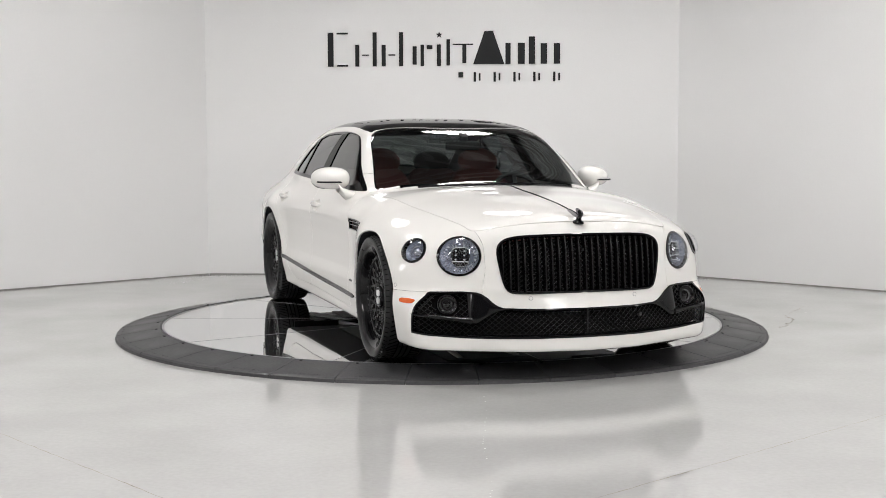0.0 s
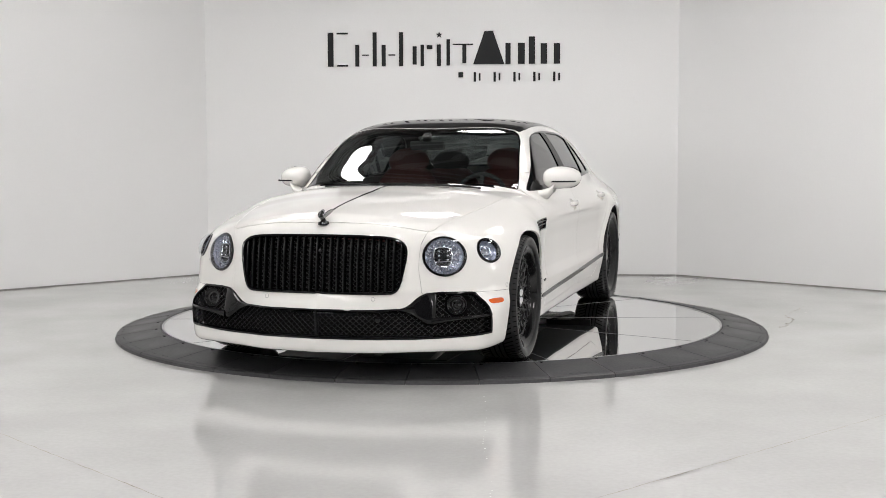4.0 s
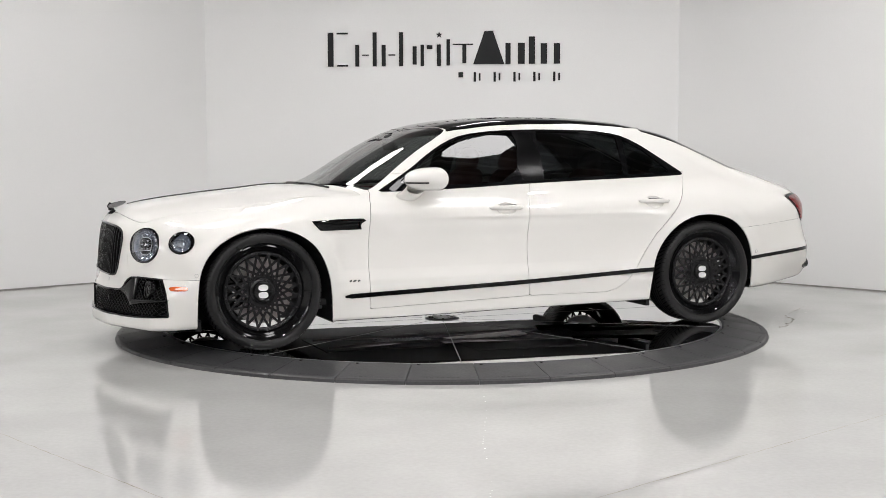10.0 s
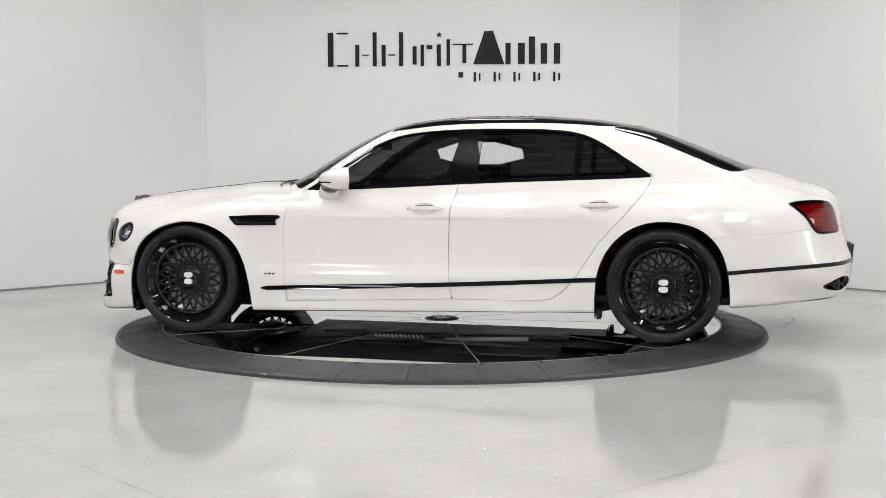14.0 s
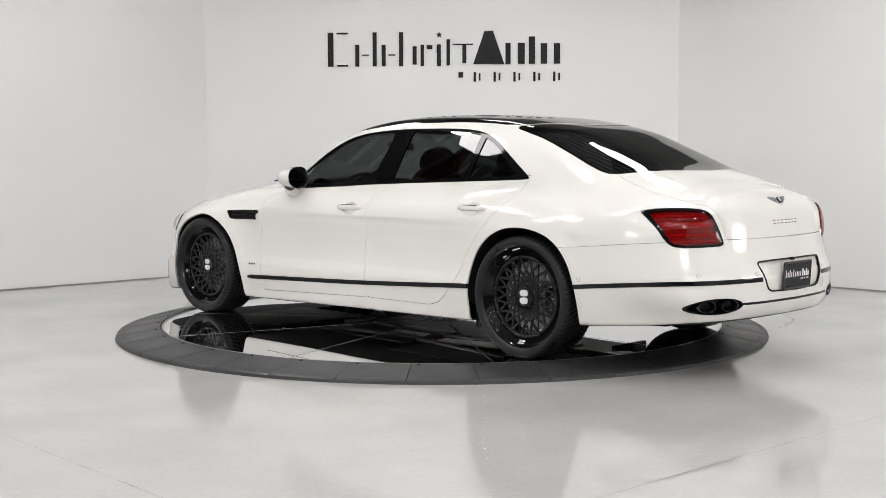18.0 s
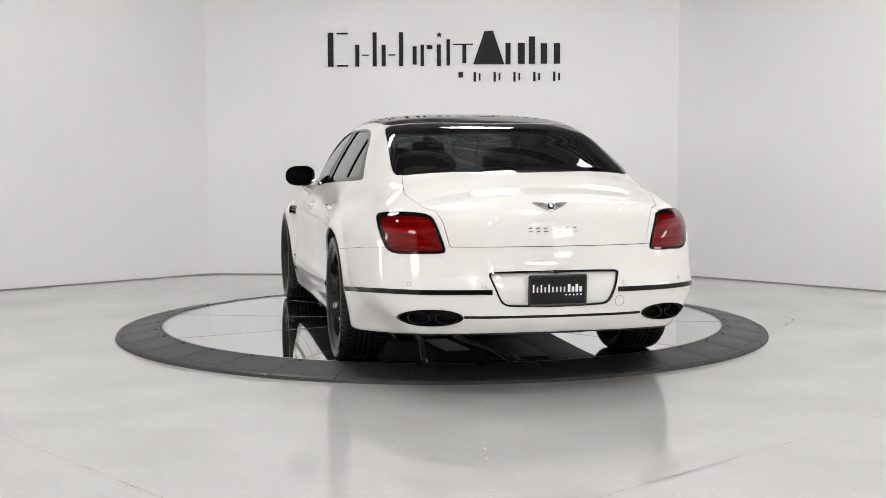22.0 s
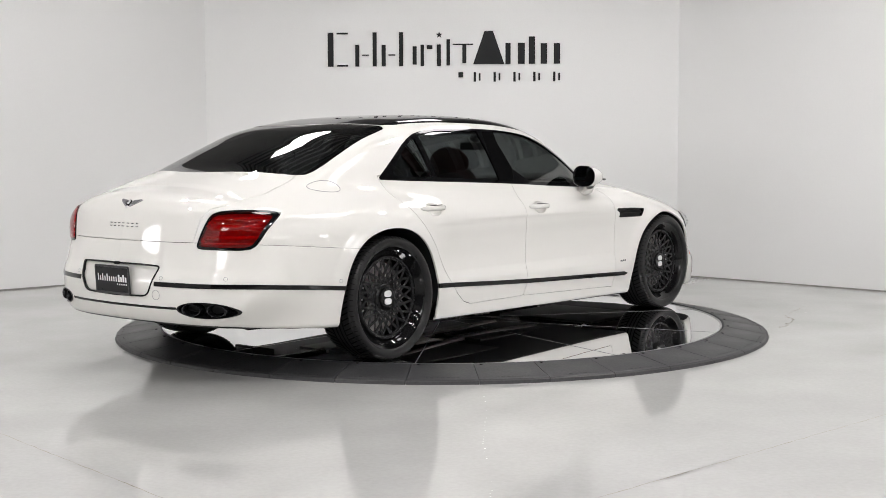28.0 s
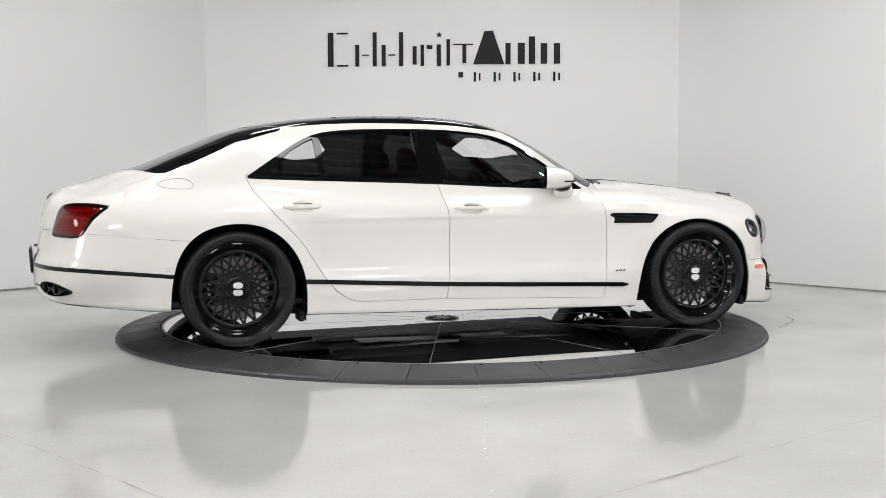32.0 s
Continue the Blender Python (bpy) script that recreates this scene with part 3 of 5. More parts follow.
def shell(name, tris, mat, sides="LR", offset=0.0, lip=0.012, parent=None, label=""):
    """Panels out of skin triangles: one across the car ("C") or one a side, with a turned-in edge."""
    tris = np.asarray(tris)
    if not len(tris):
        return []
    a, b, c = (skin.v[tris[:, k]] for k in range(3))
    tris = tris[np.linalg.norm(np.cross(b - a, c - a), axis=1) > 1e-11]
    used, flat = np.unique(tris, return_inverse=True)
    v, t = skin.v[used].copy(), flat.reshape(-1, 3)
    n = gradient(v)
    n[np.abs(v[:, 1]) < 1e-5, 1] = 0
    face = np.cross(v[t[:, 1]] - v[t[:, 0]], v[t[:, 2]] - v[t[:, 0]])
    if (face * n[t[:, 0]]).sum() < 0:
        t = t[:, ::-1]
    v = v + (offset(v)[:, None] if callable(offset) else offset) * n
    if callable(offset):
        n = None
    if lip:
        edges = np.vstack([t[:, [0, 1]], t[:, [1, 2]], t[:, [2, 0]]])
        code = edges.min(1) * len(v) + edges.max(1)
        _, first, count = np.unique(code, return_index=True, return_counts=True)
        rim = edges[first[count == 1]]
        rim = rim[~((np.abs(v[rim[:, 0], 1]) < 1e-4) & (np.abs(v[rim[:, 1], 1]) < 1e-4))]
        m, e = len(v), len(rim)
        p, q = v[rim[:, 0]], v[rim[:, 1]]
        out = np.cross(q - p, n[rim[:, 0]])
        out /= np.maximum(np.linalg.norm(out, axis=1, keepdims=True), 1e-9)
        v = np.vstack([v, p, q, q - lip * n[rim[:, 1]], p - lip * n[rim[:, 0]]])
        n = np.vstack([n, out, out, out, out])
        i = np.arange(e)
        quads = np.stack([m + e + i, m + i, m + 3 * e + i, m + 2 * e + i], 1)
        faces = t.tolist() + quads.tolist()
    else:
        faces = t.tolist()
    made = []
    mir = np.array([1, -1, 1])
    if sides == "C":
        k = len(v)
        v2, n2 = np.vstack([v, v * mir]), np.vstack([n, n * mir])
        faces2 = faces + [[k + i for i in reversed(f)] for f in faces]
        # weld along the middle
        mid = np.where(np.abs(v[:, 1]) < 1e-5)[0]
        swap = {k + i: i for i in mid.tolist()}
        faces2 = [[swap.get(i, i) for i in f] for f in faces2]
        made.append(mesh_object(name, v2, faces2, mat, parent or car, n2, label=label))
    else:
        for s in sides:
            if s == "L":
                made.append(mesh_object(name, v, faces, mat, parent or car, n, label=label))
            else:
                made.append(mesh_object(name, v * mir, [f[::-1] for f in faces], mat, parent or car, None if n is None else n * mir, label=label))
    return made


def depth_map(axis, way, start, us, vs):
    """The skin's depth along one axis over a fine grid of the other two, for quick look-ups."""
    rest = [k for k in range(3) if k != axis]
    g = np.zeros((len(us) * len(vs), 3))
    g[:, rest[0]], g[:, rest[1]], g[:, axis] = np.repeat(us, len(vs)), np.tile(vs, len(us)), start
    w = np.zeros_like(g)
    w[:, axis] = way
    d = to_skin(g, w)[:, axis].reshape(len(us), len(vs))

    def at(u, v):
        fu, fv = (u - us[0]) / (us[1] - us[0]), (v - vs[0]) / (vs[1] - vs[0])
        i, j = min(max(int(fu), 0), len(us) - 2), min(max(int(fv), 0), len(vs) - 2)
        fu, fv = fu - i, fv - j
        return float((d[i, j] * (1 - fu) + d[i + 1, j] * fu) * (1 - fv) + (d[i, j + 1] * (1 - fu) + d[i + 1, j + 1] * fu) * fv)
    return at


nose_map = depth_map(0, 1, 1.2, np.arange(0, 0.945, 0.006), np.arange(0.19, 0.84, 0.006))
tail_map = depth_map(0, -1, -1.6, np.arange(0, 0.925, 0.006), np.arange(0.24, 1.0, 0.006))
side_map = depth_map(1, 1, 0.0, np.arange(-2.4, 2.3, 0.02), np.arange(0.2, 1.0, 0.01))
top_map = depth_map(2, 1, 0.55, np.arange(-2.5, 2.44, 0.02), np.arange(0, 0.85, 0.02))


def skin_at(i, p, q):
    """The skin's outermost point for two given axes: i=0 from (y, z), i=1 from (x, z), i=2 from (x, y)."""
    if i == 0:
        return Vector((nose_map(p, q), p, q))
    return Vector((p, side_map(p, q), q)) if i == 1 else Vector((p, q, top_map(p, q)))


def tail_at(y, z):
    return Vector((tail_map(y, z), y, z))


def skin_normal(p):
    return Vector(gradient(np.array([tuple(p)]))[0])


X, Y, Z = 0, 1, 2
HUB_F, HUB_R, HUB_Z = 1.592, -1.602, 0.365
ARCH_F = [(2.0, 0.0), (2.005, 0.34), (1.98, 0.52), (1.908, 0.635), (1.79, 0.718), (1.66, 0.756), (1.55, 0.761), (1.40, 0.732), (1.262, 0.640), (1.19, 0.51), (1.155, 0.36), (1.13, 0.0)]
arch_f = flat_field(X, Z, ARCH_F, 2)
ARCH_R = [(-1.165, 0.0), (-1.165, 0.34), (-1.19, 0.49), (-1.26, 0.62), (-1.36, 0.715), (-1.48, 0.768), (-1.60, 0.78), (-1.72, 0.769), (-1.85, 0.722), (-1.955, 0.61), (-2.006, 0.45), (-2.02, 0.23), (-2.01, 0.0)]
arch_r = flat_field(X, Z, ARCH_R, 2)
above = lambda z: (lambda v: z - v[:, 2])
dlo = flat_field(X, Z, [(0.80, 0.960), (0.778, 0.975), (0.576, 1.098), (0.427, 1.205), (0.281, 1.289), (0.14, 1.337), (-0.09, 1.363), (-0.355, 1.373), (-0.62, 1.372), (-0.85, 1.367), (-1.04, 1.345), (-1.18, 1.288), (-1.33, 1.19), (-1.44, 1.118), (-1.525, 1.062), (-1.51, 1.052), (-1.21, 1.040), (-0.32, 1.010), (0.28, 0.977)], 1)
glass_f = flat_field(X, Z, [(0.682, 0.995), (0.527, 1.118), (0.43, 1.186), (0.284, 1.272), (0.16, 1.319), (0.06, 1.343), (-0.10, 1.357), (-0.262, 1.361), (-0.178, 1.020), (0.3, 1.003)], 1)
glass_r = flat_field(X, Z, [(-0.405, 1.358), (-0.62, 1.358), (-0.85, 1.353), (-1.03, 1.325), (-1.015, 1.058), (-0.385, 1.032)], 0)
glass_q = flat_field(X, Z, [(-1.075, 1.308), (-1.12, 1.290), (-1.22, 1.236), (-1.40, 1.088), (-1.375, 1.070), (-1.055, 1.060)], 0)
screen = flat_field(X, Y, [(1.115, -0.2), (1.115, 0), (1.09, 0.224), (1.0, 0.428), (0.875, 0.729), (0.83, 0.750), (0.55, 0.686), (0.3, 0.640), (0.222, 0.56), (0.30, 0.255), (0.325, 0), (0.325, -0.2)], 1, above(0.97))
roof_glass = flat_field(X, Y, [(0.322, -0.2), (0.322, 0), (0.297, 0.255), (0.219, 0.56), (0.25, 0.630), (-0.3, 0.614), (-0.9, 0.605), (-1.25, 0.604), (-1.33, 0.489), (-1.42, 0.255), (-1.46, 0), (-1.46, -0.2)], 1, above(1.1))
back_glass = flat_field(X, Y, [(-1.463, -0.2), (-1.463, 0), (-1.423, 0.255), (-1.333, 0.489), (-1.253, 0.607), (-1.31, 0.626), (-1.66, 0.664), (-1.94, 0.695), (-2.05, 0.675), (-2.15, 0.509), (-2.24, 0.204), (-2.262, 0), (-2.262, -0.2)], 1, above(1.0))
bonnet = flat_field(X, Y, [(2.356, -0.2), (2.356, 0), (2.348, 0.306), (2.315, 0.479), (2.262, 0.583), (2.21, 0.607), (1.763, 0.704), (1.3, 0.766), (0.95, 0.8), (0.90, 0.78), (1.03, 0.428), (1.13, 0.224), (1.155, 0), (1.155, -0.2)], 1, above(0.7))
cowl = flat_field(X, Y, [(1.16, -0.2), (1.16, 0), (1.14, 0.224), (1.03, 0.459), (0.965, 0.625), (0.925, 0.605), (1.0, 0.418), (1.09, 0.214), (1.11, 0), (1.11, -0.2)], 0, above(0.9))
door_f = flat_field(X, Z, [(0.845, 1.6), (0.845, 0.955), (0.872, 0.91), (0.892, 0.845), (0.905, 0.735), (0.911, 0.587), (0.905, 0.362), (0.897, 0.222), (0.28, 0.240), (-0.235, 0.256), (-0.219, 0.363), (-0.212, 0.624), (-0.226, 0.845), (-0.262, 0.98), (-0.285, 1.06), (-0.33, 1.6)], 0)
door_r = flat_field(X, Z, [(-0.33, 1.6), (-0.285, 1.06), (-0.262, 0.98), (-0.226, 0.845), (-0.212, 0.624), (-0.219, 0.363), (-0.235, 0.256), (-0.82, 0.256), (-0.90, 0.278), (-0.98, 0.336), (-1.05, 0.422), (-1.194, 0.644), (-1.375, 0.84), (-1.48, 0.965), (-1.525, 1.06), (-1.5, 1.6)], 0)
front_half, rear_half = (lambda v: 1.5 - v[:, 0]), (lambda v: v[:, 0] + 1.8)
GRILLE = [(-0.2, 0.770), (0.30, 0.766), (0.42, 0.755), (0.475, 0.727), (0.492, 0.676), (0.475, 0.572), (0.458, 0.497), (0.436, 0.458), (0.39, 0.446), (-0.2, 0.446)]
INTAKE = [(-0.2, 0.366), (0.44, 0.366), (0.495, 0.387), (0.545, 0.438), (0.60, 0.462), (0.82, 0.455), (0.89, 0.447), (0.98, 0.43), (0.98, 0.24), (0.91, 0.226), (0.60, 0.204), (0.295, 0.205), (-0.2, 0.207)]
grille = flat_field(Y, Z, GRILLE, 2, front_half)
intake = flat_field(Y, Z, INTAKE, 1, lambda v: np.maximum(front_half(v), 2.166 + 0.08 * (v[:, 2] - 0.23) - v[:, 0]))
HEAD_IN, HEAD_OUT = (2.262, 0.664, 0.650), (2.072, 0.860, 0.672)
TAIL = [(0.844, 0.896), (0.787, 0.908), (0.690, 0.908), (0.618, 0.897), (0.596, 0.86), (0.550, 0.72), (0.560, 0.700), (0.672, 0.697), (0.802, 0.694), (0.837, 0.725), (0.86, 0.823), (0.858, 0.88)]
tail_lamp = flat_field(Y, Z, TAIL, 1, rear_half)
boot = flat_field(Y, Z, [(-0.2, 0.733), (0.53, 0.733), (0.56, 0.86), (0.59, 0.915), (0.638, 0.93), (0.668, 0.96), (0.695, 0.992), (0.66, 1.07), (0.62, 1.14), (-0.2, 1.2)], 0, lambda v: v[:, 0] + 1.95)
RECESS = [(-0.2, 0.612), (0.32, 0.610), (0.348, 0.600), (0.343, 0.575), (0.305, 0.475), (0.28, 0.440), (0.23, 0.430), (-0.2, 0.426)]
recess = flat_field(Y, Z, RECESS, 1, rear_half)
nose_seam = spline([0.40, 0.46, 0.6, 0.7, 0.80], [0.555, 0.56, 0.545, 0.55, 0.58])
front_bumper = lambda v: np.maximum(1.6 - v[:, 0], np.minimum(v[:, 2] - 0.452, np.maximum(np.abs(v[:, 1]) - nose_seam(v[:, 2]), v[:, 2] - 0.83)))
rear_seam = spline([-1.8, -1.88, -2.45, -2.7, -2.85], [0.672, 0.675, 0.72, 0.733, 0.733])
rear_bumper = lambda v: np.maximum(v[:, 0] + 1.7, v[:, 2] - rear_seam(v[:, 0]))
strip_mid = spline([1.07, -0.22, -1.18], [0.310, 0.354, 0.402])
tail_mid = spline([-2.0, -2.37, -2.6, -2.74, -2.83], [0.457, 0.489, 0.503, 0.505, 0.508])


def band(tris, mid, half, keep):
    """Cuts a narrow strip out of the skin, edge by edge, where keep is below nought."""
    got, rest = skin.split(tris, keep)
    for sign in (1, -1):
        got, more = skin.split(got, lambda v: sign * (v[:, 2] - mid(v)) - half(v))
        rest = np.vstack([rest, more])
    return got, rest


EXH = (0.632, 0.374)
exhaust_hole = lambda v: np.maximum((np.sqrt(((np.abs(v[:, 1]) - EXH[0]) / 0.155) ** 2 + ((v[:, 2] - EXH[1] + 0.02 * (np.abs(v[:, 1]) - EXH[0])) / 0.044) ** 2) - 1) * 0.05, v[:, 0] + 2.2)
VENT = [(1.292, 0.790), (1.235, 0.731), (0.955, 0.733), (0.968, 0.765), (0.900, 0.802), (1.12, 0.799)]
vent = flat_field(X, Z, VENT, 0, lambda v: 0.5 - np.abs(v[:, 1]))

rest = skin.t
under, rest = skin.split(rest, lambda v: np.maximum(gradient(v)[:, 2] + 0.8, v[:, 2] - 0.32))
for f in (arch_f, arch_r):
    _, rest = skin.split(rest, f)
    _, under = skin.split(under, f)
shell("underbody", under, DARK, "C", lip=0)

# the front openings
got, rest = skin.panel(rest, grille, 0.0)
rim, inner = skin.split(got, lambda v: -grille(v) - 0.010)
shell("grille_surround", rim, GLOSS, "C", 0.006, 0.03, label="gloss black frame of the radiator grille")
# a black sheet puts the shade inside the grille into colour
shell("grille_backing", inner, VOID, "C", -0.05, 0)
got, rest = skin.panel(rest, intake, 0.0)
rim, inner = skin.split(got, lambda v: -intake(v) - 0.010)
shell("intake_surround", rim, GLOSS, "C", 0.002, 0.03, label="gloss black frame of the lower air intake")
# likewise for the shade inside the intake
shell("intake_backing", inner, VOID, "C", -0.055, 0)
lamp_cut = {}
for nm, c, wide, r in (("headlamp", HEAD_IN, 0.126, 0.109), ("outer_headlamp", HEAD_OUT, 0.083, 0.071)):
    field = oval_field(c, wide, r)
    got, rest = skin.panel(rest, field, 0.001)
    rim, lens = skin.split(got, lambda v: -field(v) - 0.011)
    lamp_cut[nm] = (rim, lens, c, wide, r)

# the rear openings
tail_cut, rest = skin.panel(rest, tail_lamp, 0.002)
hole, rest = skin.panel(rest, exhaust_hole, 0.0)
low, rest = band(rest, lambda v: 0.379 + 0 * v[:, 0], lambda v: 0.0075, lambda v: np.maximum(v[:, 0] + 2.5, np.abs(v[:, 1]) - 0.475))
shell("bumper_line", low, GLOSS, "C", -0.004, 0.006, label="thin gloss black line low on the bumper")
pan, rest = skin.panel(rest, recess, 0.0)
rim, pan = skin.split(pan, lambda v: -recess(v) - 0.009)
shell("recess_surround", rim, GLOSS, "C", 0.003, 0.012, label="gloss black outline of the plate recess")
shell("plate_recess", pan, PAINT, "C", -0.012, 0)
strip, rest = band(rest, lambda v: tail_mid(v[:, 0]), lambda v: 0.0125, lambda v: np.maximum(v[:, 0] + 1.9, 0.335 - np.abs(v[:, 1])))
shell("bumper_strip", strip, GLOSS, "LR", 0.003, 0.012, label="gloss black bumper strip")

# the glass
glass, rest = skin.panel(rest, screen, 0.001)
edge, glass = skin.split(glass, lambda v: -screen(v) - 0.006)
shell("windscreen", glass, SCREEN, "C", -0.004, 0, label="lightly tinted windscreen")
shell("windscreen_seal", edge, GLOSS, "C", -0.003, 0.01)
glass, rest = skin.panel(rest, roof_glass, 0.001)
roof_tris = glass
shell("roof_panel", glass, GLOSS, "C", -0.002, 0.01, label="gloss black glass roof panel")
glass, rest = skin.panel(rest, back_glass, 0.001)
edge, glass = skin.split(glass, lambda v: -back_glass(v) - 0.008)
shell("rear_window", glass, TINT_BACK, "C", -0.004, 0, label="dark tinted rear window")
shell("rear_window_seal", edge, GLOSS, "C", -0.003, 0.01)
got, rest = skin.panel(rest, bonnet, 0.0013)
shell("bonnet", got, PAINT, "C")
got, rest = skin.panel(rest, cowl, 0.0)
shell("cowl_panel", got, SATIN, "C", -0.012, 0)
got, rest = skin.panel(rest, dlo, 0.0)
one, got = skin.panel(got, glass_f, 0.0)
two, got = skin.panel(got, glass_r, 0.0)
three, got = skin.panel(got, glass_q, 0.0)
post, got = skin.split(got, lambda v: np.maximum(np.abs(v[:, 0] + 0.29 - 0.25 * (v[:, 2] - 1.19)) - 0.105, np.abs(v[:, 2] - 1.188) - 0.166))
shell("window_surround", got, GLOSS, "LR", 0.002, 0.012, label="gloss black window surround")
shell("door_pillar", post, PILLAR, "LR", 0.001, 0.012, label="low-gloss black door pillar")
shell("front_door_window", one, TINT_FRONT, "LR", -0.005, 0, label="dark tinted glass")
shell("rear_door_window", two, TINT, "LR", -0.005, 0, label="dark tinted glass")
shell("quarter_window", three, TINT, "LR", -0.005, 0, label="dark tinted glass")

# the painted sides
got, rest = band(rest, lambda v: strip_mid(v[:, 0]), lambda v: np.minimum(0.0142, 0.004 + np.maximum(1.07 - v[:, 0], 0) * 0.25), lambda v: np.maximum(v[:, 0] - 1.07, -1.18 - v[:, 0]))
shell("side_strip", got, GLOSS, "LR", 0.006, 0.012, label="gloss black sill strip")
vent_cut, rest = skin.panel(rest, vent, 0.0)
got, rest = skin.panel(rest, front_bumper, 0.0009)
shell("front_bumper", got, PAINT, "C")
got, rest = skin.panel(rest, boot, 0.0015)
shell("boot_lid", got, PAINT, "C")
got, rest = skin.panel(rest, rear_bumper, 0.0009)
shell("rear_bumper", got, PAINT, "C")
below = lambda v: v[:, 2] - 1.08
HANDLES = ((-0.058, 0.850), (-1.193, 0.876))
for hx, hz in HANDLES:
    cup = lambda v: (np.sqrt(((v[:, 0] - hx) / 0.072) ** 2 + ((v[:, 2] - hz + 0.006) / 0.041) ** 2) - 1) * 0.041
    got, rest = skin.split(rest, lambda v: np.maximum(cup(v), 0.5 - v[:, 1]))
    shell("handle_cup", got, PAINT, "LR", lambda v: -0.026 * np.maximum(0, 1 - ((v[:, 0] - hx) / 0.072) ** 2 - ((v[:, 2] - hz + 0.006) / 0.041) ** 2) ** 0.6, 0)
got, rest = skin.panel(rest, lambda v: np.maximum(door_f(v), below(v)), 0.0018)
trims = [got]
shell("front_door", got, PAINT, "LR")
got, rest = skin.panel(rest, lambda v: np.maximum(door_r(v), below(v)), 0.0018)
trims.append(got)
shell("rear_door", got, PAINT, "LR")
got, rest = skin.split(rest, lambda v: np.maximum(np.maximum(v[:, 2] - 0.275, v[:, 0] - 1.2), -1.25 - v[:, 0]))
shell("sill", got, PAINT, "LR")
got, rest = skin.panel(rest, lambda v: np.maximum(0.6 - v[:, 0], v[:, 2] - 1.02), 0.001)
shell("front_wing", got, PAINT, "LR")
shell("body_side", rest, PAINT, "LR", label="painted rear wing, roof rail and pillars")

# ---- wheels ----
RT_OUT, RIM = 0.365, 0.302


def wheel(name):
    """A wheel about its y axis, its face towards +y."""
    ob = new(name)
    ob.parent = car
    face = pose(0, 0, 0, -90, 0, 0)
    bm = bmesh.new()
    prof = [(0.293, -0.118), (0.305, -0.128), (0.33, -0.138), (0.352, -0.134), (0.3615, -0.118), (0.3645, -0.09), (RT_OUT, -0.03), (RT_OUT, 0.03), (0.3645, 0.09), (0.3615, 0.118), (0.352, 0.134), (0.33, 0.139), (0.312, 0.134), (0.305, 0.128), (0.298, 0.116)]
    lathe(bm, prof, 96, face)
    bmesh.ops.recalc_face_normals(bm, faces=bm.faces)
    tyre = part("tyre", bm, TYRE, ob, "low-profile black tyre", smooth=True)
    # grooves are raised near-black strips, their shade put into the colour
    bm = bmesh.new()
    for k in range(72):
        a = 360 / 72 * k
        for s in (-1, 1):
            box(bm, (0.0075, 0.060, 0.007), pose(0, 0, 0, 0, a, 0) @ pose(0, s * 0.076, RT_OUT - 0.0030, s * -0.6, 0, s * 24))
            box(bm, (0.004, 0.003, 0.022), pose(0, 0, 0, 0, a + 2, 0) @ pose(0, s * 0.1262, 0.3566, s * 59, 0, 0))
    for y in (-0.045, -0.015, 0.015, 0.045):
        lathe(bm, [(RT_OUT + 0.0015, y - 0.004), (RT_OUT + 0.0015, y + 0.004)], 96, face)
    part("tread_groove_shade", bm, VOID, tyre)
    bm = bmesh.new()
    lathe(bm, [(0.300, -0.12), (0.283, -0.11), (0.266, -0.02), (0.253, 0.045), (0.250, 0.072), (0.253, 0.079), (0.262, 0.086), (0.272, 0.097), (0.284, 0.110), (0.299, 0.119), (0.306, 0.123), (0.307, 0.118)], 96, face)
    bmesh.ops.recalc_face_normals(bm, faces=bm.faces)
    rim = part("rim", bm, GLOSS, ob, "gloss black deep-dish rim", smooth=True)
    bm = bmesh.new()
    lathe(bm, [(0.2505, 0.068), (0.2495, 0.080), (0.246, 0.084), (0.228, 0.084), (0.224, 0.079), (0.224, 0.062)], 96, face)
    part("spoke_ring", bm, SATIN, rim, smooth=True)
    # crossing spokes: pairs leave each rim bolt and lean opposite ways to the hub
    n = 20
    bm = bmesh.new()

    def spot(r, a, y):
        return Vector((r * math.sin(a), y, r * math.cos(a)))
    for k in range(n):
        for lean in (-1, 1):
            a0 = 2 * math.pi * (k + 0.5) / n
            p, q = spot(0.228, a0, 0.075), spot(0.080, a0 + lean * math.radians(58), 0.060)
            d = q - p
            m = Matrix.Translation((p + q) / 2) @ d.to_track_quat("Z", "Y").to_matrix().to_4x4()
            box(bm, (0.0052, 0.015, d.length), m)
    part("spokes", bm, SATIN, rim, "satin black crossed mesh spokes")
    bm = bmesh.new()
    lathe(bm, [(0.086, 0.03), (0.086, 0.058), (0.078, 0.070), (0.060, 0.073)], 48, face)
    part("hub", bm, SATIN, rim, smooth=True)
    bm = bmesh.new()
    lathe(bm, [(0.064, 0.066), (0.064, 0.080), (0.059, 0.087), (0.052, 0.084), (0.0001, 0.086)], 48, face)
    bmesh.ops.recalc_face_normals(bm, faces=bm.faces)
    cap = part("centre_cap", bm, GLOSS, rim, "round gloss black centre cap", smooth=True)
    bm = bmesh.new()
    for s in (-1, 1):
        prism(bm, rounded([(-0.029, 0.0035), (0.024, 0.0035), (0.034, 0.020), (0.025, 0.042), (-0.029, 0.042)], 2), 0.004, pose(0, 0.0855, 0, -90, 0, 0) @ Matrix.Diagonal((1, s, 1, 1)))
    bmesh.ops.recalc_face_normals(bm, faces=bm.faces)
    part("emblem", bm, BADGE, rim, "small white emblem")
    bolt_me = None
